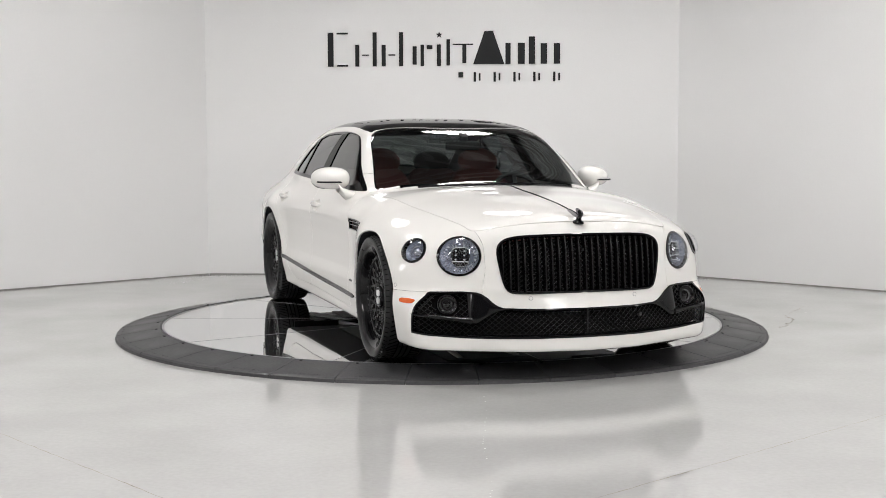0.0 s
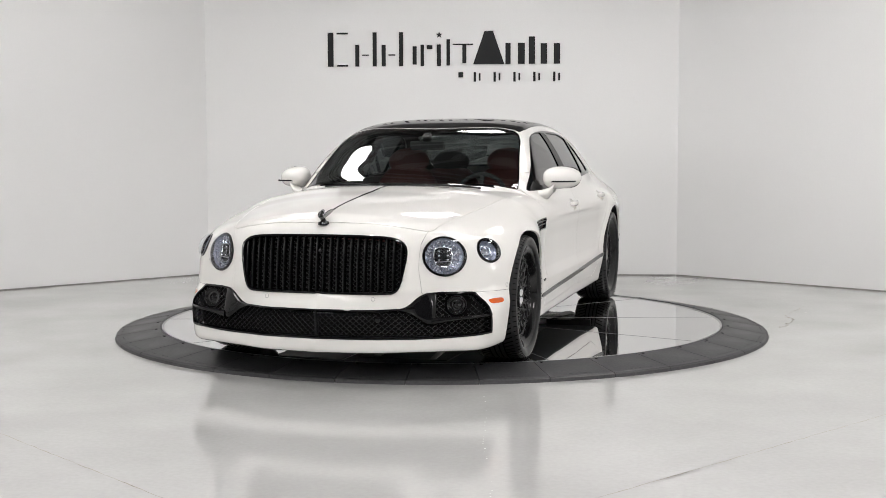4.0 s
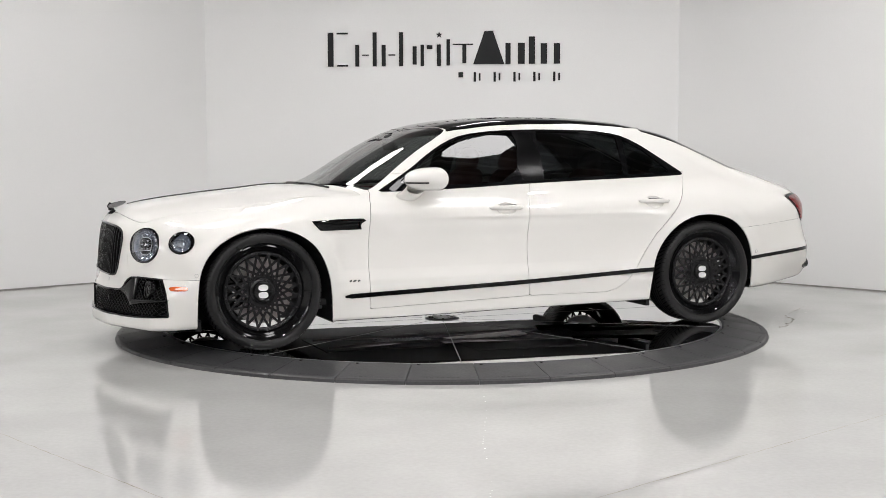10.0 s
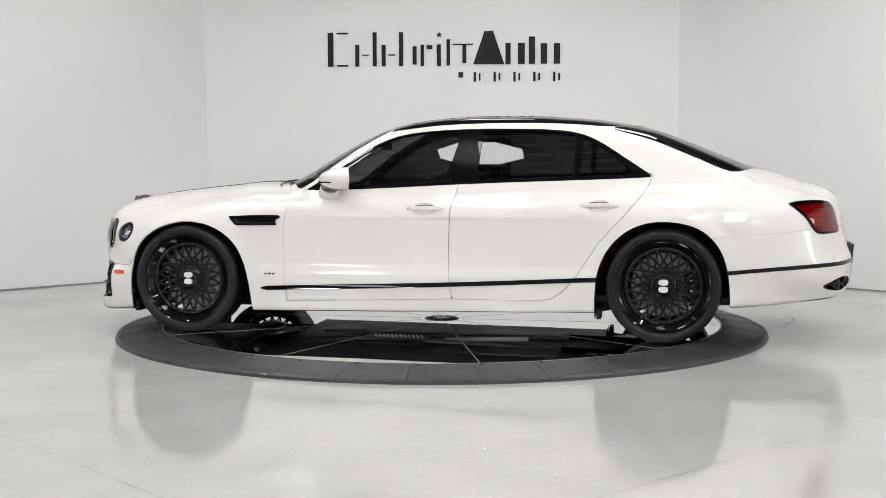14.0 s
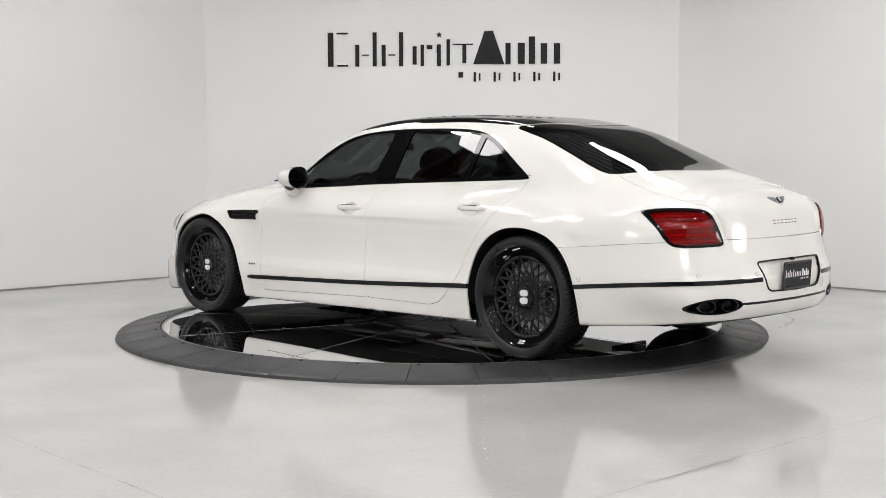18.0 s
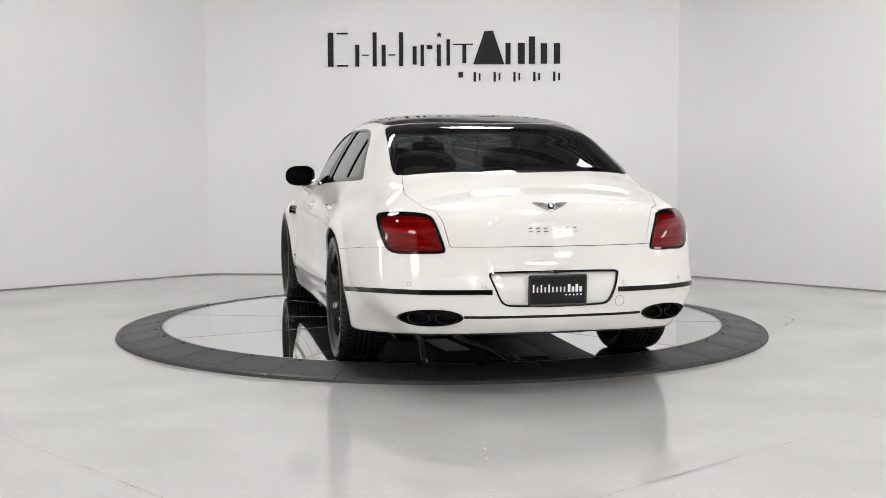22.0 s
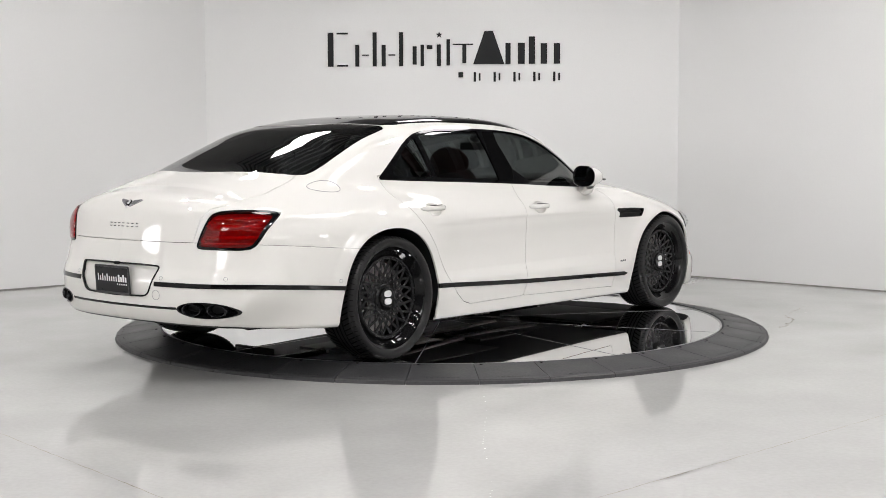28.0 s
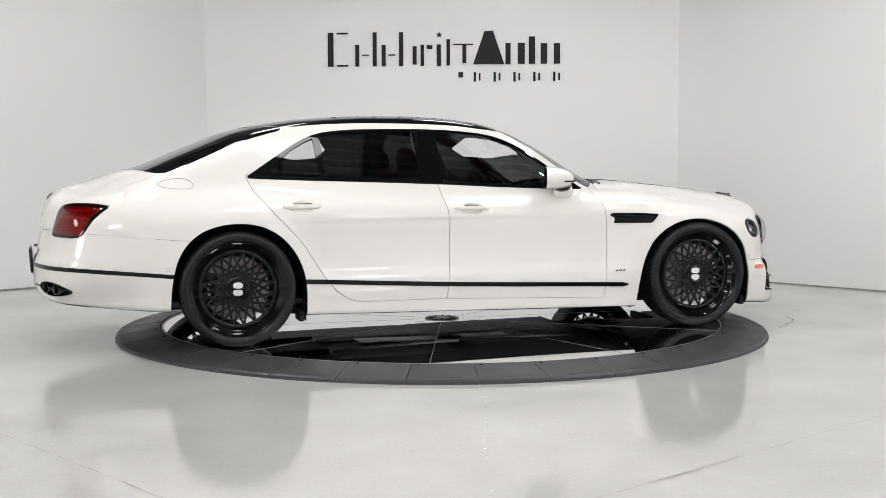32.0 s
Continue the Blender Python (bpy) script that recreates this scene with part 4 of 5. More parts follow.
    for k in range(20):
        a = 2 * math.pi * (k + 0.5) / 20
        if bolt_me is None:
            bm = bmesh.new()
            lathe(bm, [(0.0001, 0.0068), (0.0044, 0.0068), (0.0055, 0.004), (0.0055, 0)], 8, face)
            bmesh.ops.recalc_face_normals(bm, faces=bm.faces)
            b = part("rim_bolt", bm, DARK, rim)
            bolt_me = b.data
        else:
            b = new("rim_bolt", bolt_me)
            b.parent = rim
        b.matrix_basis = Matrix.Translation(spot(0.2370, a, 0.0835))
    bm = bmesh.new()
    lathe(bm, [(0.10, 0.012), (0.205, 0.012), (0.205, -0.02), (0.10, -0.02)], 64, face)
    lathe(bm, [(0.0001, 0.035), (0.095, 0.035), (0.10, 0.012)], 48, face)
    bmesh.ops.recalc_face_normals(bm, faces=bm.faces)
    part("brake_disc", bm, DISC, ob, "cast-iron brake disc")
    return ob


def caliper(x, side, ahead):
    bm = bmesh.new()
    arc = [(0.215 * math.cos(a), 0.215 * math.sin(a)) for a in np.radians(np.linspace(-32, 32, 9))] + [(0.13 * math.cos(a), 0.13 * math.sin(a)) for a in np.radians(np.linspace(32, -32, 9))]
    prism(bm, arc, 0.08, pose(0, 0.030, 0, 90, 0, 0))
    bmesh.ops.recalc_face_normals(bm, faces=bm.faces)
    ob = part("brake_caliper", bm, GLOSS, car, "black brake caliper with pale marks")
    ob.matrix_basis = pose(x, side * 0.859, HUB_Z, 0, 0, 0 if side > 0 else 180) @ pose(0, 0, 0, 0, 0 if ahead * side > 0 else 180, 0)
    bm = bmesh.new()
    for k in range(5):
        box(bm, (0.018, 0.002, 0.010), pose(0, 0, 0, 0, -22 + 11 * k, 0) @ pose(0.178, 0.0325, 0))
    part("caliper_mark", bm, BADGE, ob)


for x, ahead in ((HUB_F, 1), (HUB_R, -1)):
    for side in (1, -1):
        w = wheel("front_wheel" if x > 0 else "rear_wheel")
        w.matrix_basis = pose(x, side * 0.852, HUB_Z, 0, 0, 0 if side > 0 else 180)
        caliper(x, side, ahead)
        bm = bmesh.new()
        rows = []
        for u, v in rounded(ARCH_F if x > 0 else ARCH_R, 2, False):
            p = (x + (u - x) * 1.006, HUB_Z + (v - HUB_Z) * (1.006 if v > HUB_Z else 0.62 if x > 0 or u > x else 0.25))
            out = skin_at(1, p[0], p[1]).y - 0.014 if p[1] > 0.3 else 0.88
            rows.append((bm.verts.new((p[0], side * 0.52, p[1])), bm.verts.new((p[0], side * out, p[1]))))
        for p, q in zip(rows, rows[1:]):
            bm.faces.new((p[0], p[1], q[1], q[0]))
        bm.faces.new([r[0] for r in rows])
        part("wheel_arch_liner", bm, DARK, car)

# ---- fittings of the car ----
def frame_at(p, n, roll=0):
    """A place on the skin whose z axis stands off it and whose y axis points up the skin."""
    z = Vector(n).normalized()
    x = Vector((0, 0, 1)).cross(z).normalized()
    y = z.cross(x)
    return Matrix.Translation(p) @ Matrix((x, y, z)).transposed().to_4x4() @ pose(0, 0, 0, 0, 0, roll)


def sided(p, s):
    return Vector((p[0], s * p[1], p[2]))


def finish(bm):
    bmesh.ops.recalc_face_normals(bm, faces=bm.faces)
    return bm


# headlamps: a black bezel, a domed clear lens, a faceted bowl and a projector
for nm in ("headlamp", "outer_headlamp"):
    rim, lens, c, wide, r = lamp_cut[nm]
    bezels = shell(nm, rim, GLOSS, "LR", 0.006, 0.03, label="round headlamp with a gloss black bezel")
    p = skin_at(0, c[1], c[2])
    n = skin_normal(p)
    inside = oval_field(c, wide, r)
    dome = lambda v: 0.009 + 0.026 * np.clip(1 - (inside(v) / r + 1) ** 2, 0, 1) + 0.10 * (v[:, 1] - c[1]) * (r / 0.109)
    for s, lamp in zip((1, -1), bezels):
        shell("lens", lens, LENS, "L" if s > 0 else "R", dome, 0, lamp, "clear domed lens")
        m = frame_at(sided(p, s), sided(n, s)) @ Matrix.Diagonal((wide / r, 1, 1, 1))
        ri = r - 0.008
        bm = bmesh.new()
        lathe(bm, [(ri, -0.012), (ri * 0.95, -0.018), (ri * 0.80, -0.030), (ri * 0.62, -0.040), (0.0001, -0.046)], 40, m)
        part("reflector", finish(bm), SILVER, lamp, "blue-grey reflector bowl", smooth=False)
        bm = bmesh.new()
        rng = random.Random(3)
        for ring, k in ((0.92, 34), (0.82, 30), (0.72, 26), (0.62, 20)) if nm == "headlamp" else ((0.90, 22), (0.74, 18), (0.56, 14), (0.38, 10)):
            for i in range(k):
                a = 360 / k * i + ring * 40
                box(bm, (ri * 0.15, ri * rng.uniform(0.05, 0.11), 0.006), m @ pose(0, 0, -0.026 - 0.010 * (0.9 - ring) / 0.2, 0, 0, a) @ pose(ri * ring, 0, 0, rng.uniform(-50, 50), rng.uniform(-50, 30), 0))
        tagged(part("crystal_facets", bm, CRYSTAL, lamp, "cut-crystal facets in the lamp"), kind="stuff")
        bm = bmesh.new()
        if nm == "headlamp":
            prism(bm, rounded([(-0.034, -0.054), (0.034, -0.054), (0.044, 0.005), (0.038, 0.048), (-0.038, 0.048), (-0.044, 0.005)], 1), 0.008, m @ pose(0, 0, -0.034))
            for i in (-1, 0, 1):
                box(bm, (0.066, 0.018, 0.012), m @ pose(0, 0.024 * i + 0.006, -0.022), 0.003)
        else:
            lathe(bm, [(0.024, -0.046), (0.024, -0.024), (0.018, -0.018), (0.0001, -0.016)], 24, m)
        part("projector", finish(bm), BLACK_CHROME if nm == "headlamp" else CRYSTAL, lamp)
        bm = bmesh.new()
        if nm == "headlamp":
            hexagon = [(-0.036, -0.056), (0.036, -0.056), (0.047, 0.005), (0.040, 0.050), (-0.040, 0.050), (-0.047, 0.005)]
            tube(bm, [m @ Vector((*q, -0.020)) for q in rounded(hexagon, 1)], 0.0036, 6, True)
            tube(bm, [m @ Vector((u, -0.028, -0.019)) for u in (-0.040, 0.040)], 0.0035, 6)
            for i in (-1, 0, 1):
                for j in (-1, 1):
                    lathe(bm, [(0.006, -0.015), (0.005, -0.012), (0.0001, -0.0105)], 14, m @ pose(0.021 * j, 0.024 * i + 0.006, 0))
        else:
            tube(bm, [m @ Vector((0.036 * math.cos(a), 0.036 * math.sin(a), -0.024)) for a in np.linspace(0, 2 * math.pi, 24)[:-1]], 0.0025, 6, True)
        part("light_guide", finish(bm), CHROME, lamp, "bright chrome light guide")

# grille: upright vanes before a dark mesh
inside_grille = flat_field(Y, Z, GRILLE, 2)


def grille_span(y):
    zs = np.linspace(0.44, 0.78, 120)
    zs = zs[inside_grille(np.stack([zs, zs * 0 + abs(y), zs], 1)) < -0.012]
    return zs[0], zs[-1]


for k in range(-12, 12):
    y = (k + 0.5) * 0.0394
    z0, z1 = grille_span(y)
    bm = bmesh.new()
    rows = []
    for z in np.linspace(z0, z1, 13):
        x = skin_at(0, abs(y), z).x - 0.002
        edge = [(-0.045, -0.0045), (-0.010, -0.0060)] + [(-0.010 + 0.010 * math.sin(math.radians(a)), -0.0060 * math.cos(math.radians(a))) for a in (25, 50, 75, 105, 130, 155)] + [(-0.010, 0.0060), (-0.045, 0.0045)]
        rows.append([bm.verts.new((x + dx, y + dy, z)) for dx, dy in edge])
    for a, b in zip(rows, rows[1:]):
        for i in range(len(a) - 1):
            bm.faces.new((a[i], a[i + 1], b[i + 1], b[i]))
    part("grille_vane", finish(bm), GLOSS, car, smooth=True)
bm = bmesh.new()
lathe(bm, [(0.011, -0.01), (0.011, 0.003), (0.008, 0.006), (0.0001, 0.005)], 20, frame_at(skin_at(0, 0, 0.68) - Vector((0.010, 0, 0)), (1, 0, 0)))
part("grille_camera", finish(bm), GLOSS, car, smooth=True)


def lattice(name, outline2d, inset, depth, pitch, r, keep=lambda y, z: True):
    """A diamond mesh that follows the nose inside an outline, both sides of the car."""
    test = flat_field(Y, Z, outline2d, 1)
    bm = bmesh.new()
    ys = np.linspace(-0.924, 0.924, 155)
    for lean in (1, -1):
        for k in range(-44, 45):
            zs = 0.35 + lean * (ys - k * pitch) * 0.85
            ok = (test(np.stack([ys, np.abs(ys), zs], 1)) < -inset) & (zs > 0.2) & (zs < 0.8)
            run = []
            for y, z, good in zip(ys, zs, ok):
                if good and keep(y, z):
                    run.append((nose_map(abs(y), z) - depth, y, z))
                else:
                    if len(run) > 1:
                        tube(bm, run, r, 4)
                    run = []
            if len(run) > 1:
                tube(bm, run, r, 4)
    return part(name, bm, MESH, car, "satin black diamond mesh")


lattice("grille_mesh", GRILLE, 0.014, 0.046, 0.030, 0.0032)
FOG = (0.735, 0.388)
lattice("intake_mesh", INTAKE, 0.012, 0.02, 0.034, 0.0028, lambda y, z: math.hypot(abs(y) - FOG[0], z - FOG[1]) > 0.062)
for s in (1, -1):
    p = skin_at(0, *FOG)
    n = (skin_normal(p) + Vector((1.4, 0, 0))).normalized()
    m = frame_at(sided(p - n * 0.012, s), sided(n, s))
    bm = bmesh.new()
    lathe(bm, [(0.056, -0.03), (0.056, 0.002), (0.053, 0.005), (0.049, 0.002), (0.046, -0.006), (0.020, -0.008), (0.017, -0.002), (0.0001, 0.0)], 40, m)
    part("front_sensor_pod", finish(bm), GLOSS, car, "round gloss black sensor pod", smooth=True)
    # the blade that sweeps under the pod, and the broad cheek that it grows out of
    bm = bmesh.new()
    rows = []
    for y, z, h in ((0.62, 0.301, 0.020), (0.66, 0.305, 0.017), (0.70, 0.311, 0.014), (0.76, 0.317, 0.012), (0.82, 0.322, 0.010), (0.872, 0.326, 0.008), (0.912, 0.330, 0.007)):
        q = skin_at(0, y, z)
        rows.append([bm.verts.new((q.x + dx, s * y, z + dz * h)) for dx, dz in ((-0.05, 1), (-0.006, 1), (0.001, 0.6), (0.003, -0.2), (-0.002, -0.9), (-0.05, -1))])
    for a, b in zip(rows, rows[1:]):
        for i in range(5):
            bm.faces.new((a[i], a[i + 1], b[i + 1], b[i]))
    part("intake_blade", finish(bm), GLOSS, car, "gloss black blade in the intake", smooth=True)
    bm = bmesh.new()
    rows = []
    for y, z0, z1 in ((0.42, 0.360, 0.368), (0.46, 0.354, 0.378), (0.50, 0.342, 0.396), (0.54, 0.318, 0.430), (0.575, 0.292, 0.452), (0.595, 0.281, 0.458), (0.615, 0.283, 0.459), (0.632, 0.288, 0.457)):
        row = []
        for k in range(7):
            u = k / 6
            z = z0 + (z1 - z0) * u
            row.append(bm.verts.new((skin_at(0, y, z).x - 0.006 + 0.010 * math.sin(math.pi * u) - 0.010 * max(0, (y - 0.595) / 0.037) * (0.3 + u), s * y, z)))
        rows.append([bm.verts.new((row[0].co.x - 0.05, s * y, z0))] + row)
    for a, b in zip(rows, rows[1:]):
        for i in range(7):
            bm.faces.new((a[i], a[i + 1], b[i + 1], b[i]))
    back = [bm.verts.new(v.co + Vector((-0.05, -s * 0.004, 0))) for v in rows[-1][1:]]
    for i in range(6):
        bm.faces.new((rows[-1][i + 1], rows[-1][i + 2], back[i + 1], back[i]))
    part("intake_cheek", finish(bm), GLOSS, car, "gloss black intake cheek", smooth=True)
bm = bmesh.new()
box(bm, (0.012, 0.012, 0.14), pose(skin_at(0, 0, 0.295).x - 0.012, 0, 0.296))
part("intake_post", bm, SATIN, car)
bm = bmesh.new()
lathe(bm, [(0.016, -0.01), (0.016, 0.006), (0.010, 0.010), (0.0001, 0.008)], 20, frame_at(skin_at(0, 0.34, 0.31) - Vector((0.012, 0, 0)), (1, 0, 0)))
part("front_camera", finish(bm), GLOSS, car, smooth=True)

# parking sensors: small painted discs in a dark ring
spots = [(skin_at(0, 0.312, 0.424), 1), (skin_at(1, 2.005, 0.478), 1), (tail_at(0.375, 0.540), 1), (tail_at(0.735, 0.545), 1), (skin_at(1, -2.035, 0.500), 1)]
for p, _ in spots:
    n = skin_normal(p)
    for s in (1, -1):
        m = frame_at(sided(p, s), sided(n, s))
        bm = bmesh.new()
        lathe(bm, [(0.0118, -0.002), (0.0118, 0.0008), (0.0098, 0.0008)], 20, m)
        ob = part("parking_sensor", finish(bm), SEAM, car)
        bm = bmesh.new()
        lathe(bm, [(0.0098, 0.0006), (0.0085, 0.0014), (0.0001, 0.0016)], 20, m)
        part("sensor_face", finish(bm), PAINT, ob)

# side markers, side vents, handles
for s in (1, -1):
    bm = bmesh.new()
    pts = rounded([(2.156, 0.4115), (2.062, 0.414), (2.058, 0.400), (2.066, 0.388), (2.150, 0.387), (2.158, 0.398)], 2)
    top = [bm.verts.new((x, s * (skin_at(1, x, z).y + 0.003), z)) for x, z in pts]
    low = [bm.verts.new((x, s * (skin_at(1, x, z).y - 0.004), z)) for x, z in rounded([(2.162, 0.4145), (2.057, 0.417), (2.052, 0.400), (2.060, 0.385), (2.154, 0.384), (2.164, 0.398)], 2)]
    bm.faces.new(top)
    for i in range(len(top)):
        j = (i + 1) % len(top)
        bm.faces.new((top[i], top[j], low[j], low[i]))
    part("side_marker", finish(bm), AMBER, car, "amber side marker lamp")
ring, hollow = skin.split(vent_cut, lambda v: -vent(v) - 0.007)
for ob in shell("wing_vent", ring, GLOSS, "LR", 0.004, 0.02, label="gloss black wing vent"):
    s = 1 if ob.data.vertices[0].co.y > 0 else -1
    shell("vent_backing", hollow, DARK, "L" if s > 0 else "R", -0.02, 0, ob)
    for z, x0, x1 in ((0.7835, 1.225, 0.955), (0.764, 1.215, 0.985)):
        bm = bmesh.new()
        rows = []
        for x in np.linspace(x0, x1, 6):
            y = skin_at(1, x, z).y
            rows.append([bm.verts.new((x, s * (y + dy), z + dz)) for dy, dz in ((-0.018, 0.0045), (0.002, 0.003), (0.002, -0.003), (-0.018, -0.0045))])
        for a, b in zip(rows, rows[1:]):
            for i in range(3):
                bm.faces.new((a[i], a[i + 1], b[i + 1], b[i]))
        part("vent_bar", finish(bm), GLOSS, ob)
    # small bright script low on the wing: unreadable, three bars
    bm = bmesh.new()
    for x, w in ((1.035, 0.016), (1.008, 0.022), (0.98, 0.018)):
        y = skin_at(1, x, 0.408).y
        box(bm, (w, 0.004, 0.010), pose(x, s * (y + 0.001), 0.408, 0, 18 * s, 0))
    part("wing_script", bm, DARK_CHROME, car, "small chrome script")

for hx, hz in HANDLES:
    for s in (1, -1):
        bm = bmesh.new()
        rows = []
        for k in range(15):
            u = k / 14 * 2 - 1
            x = hx - u * 0.130
            base = skin_at(1, x, hz).y
            h = 0.0185 * math.sqrt(max(0.02, 1 - abs(u) ** 3.2))
            out = 0.026 * (1 - abs(u) ** 4) + 0.001
            mid = hz + 0.003 * (1 - u * u)
            rows.append([bm.verts.new((x, s * (base + dy * out - (0.004 if abs(u) > 0.8 else 0)), mid + dz * h)) for dy, dz in ((0.30, -0.8), (0.78, -1.0), (1.0, -0.35), (1.0, 0.35), (0.78, 1.0), (0.30, 0.8))])
        for a, b in zip(rows, rows[1:]):
            for i in range(6):
                j = (i + 1) % 6
                bm.faces.new((a[i], a[j], b[j], b[i]))
        bm.faces.new(rows[0]), bm.faces.new(rows[-1][::-1])
        handle = part("door_handle", finish(bm), PAINT, car, "white door handle", smooth=True)
        bm = bmesh.new()
        rows = [(bm.verts.new((q, s * (skin_at(1, q, hz).y + 0.0265), hz + 0.0180)), bm.verts.new((q, s * (skin_at(1, q, hz).y + 0.022), hz + 0.0215))) for q in np.linspace(hx + 0.06, hx - 0.06, 6)]
        for a, b in zip(rows, rows[1:]):
            bm.faces.new((a[0], a[1], b[1], b[0]))
        part("handle_trim", finish(bm), CHROME, handle)

# door mirrors
for s in (1, -1):
    bm = bmesh.new()
    rows = []
    for k in range(15):
        u = k / 14
        x = 0.455 + 0.185 * u
        f = math.sqrt(max(0.0, 1 - u ** 2.6))
        cy, cz = 0.962 - 0.02 * u, 1.052 - 0.004 * u
        row = []
        for j in range(36):
            a = 2 * math.pi * j / 36
            c, d = math.cos(a), math.sin(a)
            sy, sz = math.copysign(abs(c) ** 0.8, c), math.copysign(abs(d) ** 0.8, d)
            row.append(bm.verts.new((x - 0.03 * sy * (1 - u), s * (cy + 0.1 * f * sy), cz + (0.064 + 0.006 * -sy) * f * sz)))
        rows.append(row)
    for a, b in zip(rows, rows[1:]):
        for i in range(36):
            j = (i + 1) % 36
            bm.faces.new((a[i], a[j], b[j], b[i]))
    bmesh.ops.remove_doubles(bm, verts=bm.verts, dist=0.0005)
    mirror = part("door_mirror", finish(bm), PAINT, car, "white door mirror housing", smooth=True)
    bm = bmesh.new()
    outer, inner = [], []
    for j in range(36):
        a = 2 * math.pi * j / 36
        c, d = math.cos(a), math.sin(a)
        sy, sz = math.copysign(abs(c) ** 0.8, c), math.copysign(abs(d) ** 0.8, d)
        outer.append(bm.verts.new((0.455 - 0.03 * sy, s * (0.962 + 0.1 * sy), 1.052 + 0.064 * sz)))
        inner.append(bm.verts.new((0.468 - 0.026 * sy, s * (0.962 + 0.088 * sy), 1.052 + 0.053 * sz)))
    for i in range(36):
        j = (i + 1) % 36
        bm.faces.new((outer[i], outer[j], inner[j], inner[i]))
    part("mirror_rim", finish(bm), GLOSS, mirror)
    bm = bmesh.new()
    bm.faces.new([bm.verts.new((0.466 - 0.026 * math.copysign(abs(math.cos(a)) ** 0.8, math.cos(a)), s * (0.962 + 0.09 * math.copysign(abs(math.cos(a)) ** 0.8, math.cos(a))), 1.052 + 0.055 * math.copysign(abs(math.sin(a)) ** 0.8, math.sin(a)))) for a in np.linspace(0, 2 * math.pi, 37)[:-1]])
    part("mirror_glass", finish(bm), material("mirror_silver", (0.35, 0.37, 0.40), 0.02, metal=1.0), mirror, "dark mirror glass")
    bm = bmesh.new()
    rows = []
    for k in range(17):
        a = math.radians(-80 + 160 * k / 16)
        f = math.cos(a)
        x = 0.475 + 0.160 * max(0.0, f) ** 0.55
        y = 0.952 + 0.094 * math.sin(a) + 0.004
        rows.append((bm.verts.new((x + 0.002, s * (y + 0.003 * math.sin(a)), 1.036)), bm.verts.new((x + 0.001, s * (y + 0.003 * math.sin(a)), 1.027))))
    for a, b in zip(rows, rows[1:]):
        bm.faces.new((a[0], a[1], b[1], b[0]))
    part("mirror_strip", finish(bm), DARK, mirror, "dark indicator strip")
    bm = bmesh.new()
    rows = []
    for t, (x, y, z, a, b) in enumerate(((0.60, 0.80, 0.950, 0.070, 0.032), (0.60, 0.86, 0.952, 0.066, 0.033), (0.59, 0.91, 0.968, 0.062, 0.036), (0.57, 0.94, 1.005, 0.060, 0.036))):
        rows.append([bm.verts.new((x + a * math.cos(q), s * (y + 0.3 * b * math.sin(q)), z + b * math.sin(q))) for q in np.linspace(0, 2 * math.pi, 17)[:-1]])
    for a, b in zip(rows, rows[1:]):
        for i in range(16):
            j = (i + 1) % 16
            bm.faces.new((a[i], a[j], b[j], b[i]))
    part("mirror_arm", finish(bm), PAINT, mirror, smooth=True)
    mirror.matrix_basis = pose(0.535, s * 0.93, 1.044) @ Matrix.Diagonal((1.14, 1.14, 1.16, 1)) @ pose(-0.53, s * -0.93, -1.05)

# bonnet ornament and centre strip
bm = bmesh.new()
rows = []
for x in np.linspace(2.27, 1.165, 30):
    z = skin_at(2, x, 0).z
    w = 0.0055
    rows.append([bm.verts.new((x, -w, z - 0.002)), bm.verts.new((x, -w * 0.5, z + 0.005)), bm.verts.new((x, w * 0.5, z + 0.005)), bm.verts.new((x, w, z - 0.002))])
for a, b in zip(rows, rows[1:]):
    for i in range(3):
        bm.faces.new((a[i], a[i + 1], b[i + 1], b[i]))
part("bonnet_strip", finish(bm), GLOSS, car, "dark centre strip on the bonnet")
z0 = skin_at(2, 2.36, 0).z
bm = bmesh.new()
lathe(bm, [(0.026, -0.004), (0.024, 0.004), (0.012, 0.010), (0.008, 0.026)], 24, pose(2.362, 0, z0, 0, 12, 0))
orn = part("bonnet_ornament", finish(bm), GLOSS, car, "black winged bonnet ornament", smooth=True)
for s in (1, -1):
    bm = bmesh.new()
    prism(bm, rounded([(0.012, 0.0), (0.030, 0.012), (0.010, 0.030), (-0.055, 0.044), (-0.070, 0.036), (-0.030, 0.012)], 1), 0.005, pose(2.362, s * 0.006, z0 + 0.020, 90 - s * 24, 0, 0))
    part("ornament_wing", finish(bm), DARK_CHROME, orn)
bm = bmesh.new()
tube(bm, [(2.375, 0, z0 + 0.012), (2.385, 0, z0 + 0.032), (2.372, 0, z0 + 0.050)], 0.0085, 8)
part("ornament_body", finish(bm), GLOSS, orn, smooth=True)
bm = bmesh.new()
prism(bm, [(-0.020, 0.006), (0.020, 0.006), (0.012, -0.006), (0, -0.016), (-0.012, -0.006)], 0.006, frame_at(skin_at(0, 0, 0.828) - Vector((0.002, 0, 0)), skin_normal(skin_at(0, 0, 0.828))))
part("ornament_shield", finish(bm), GLOSS, orn)
orn.matrix_basis = pose(2.362, 0, z0) @ Matrix.Scale(1.25, 4) @ pose(-2.362, 0, -z0)

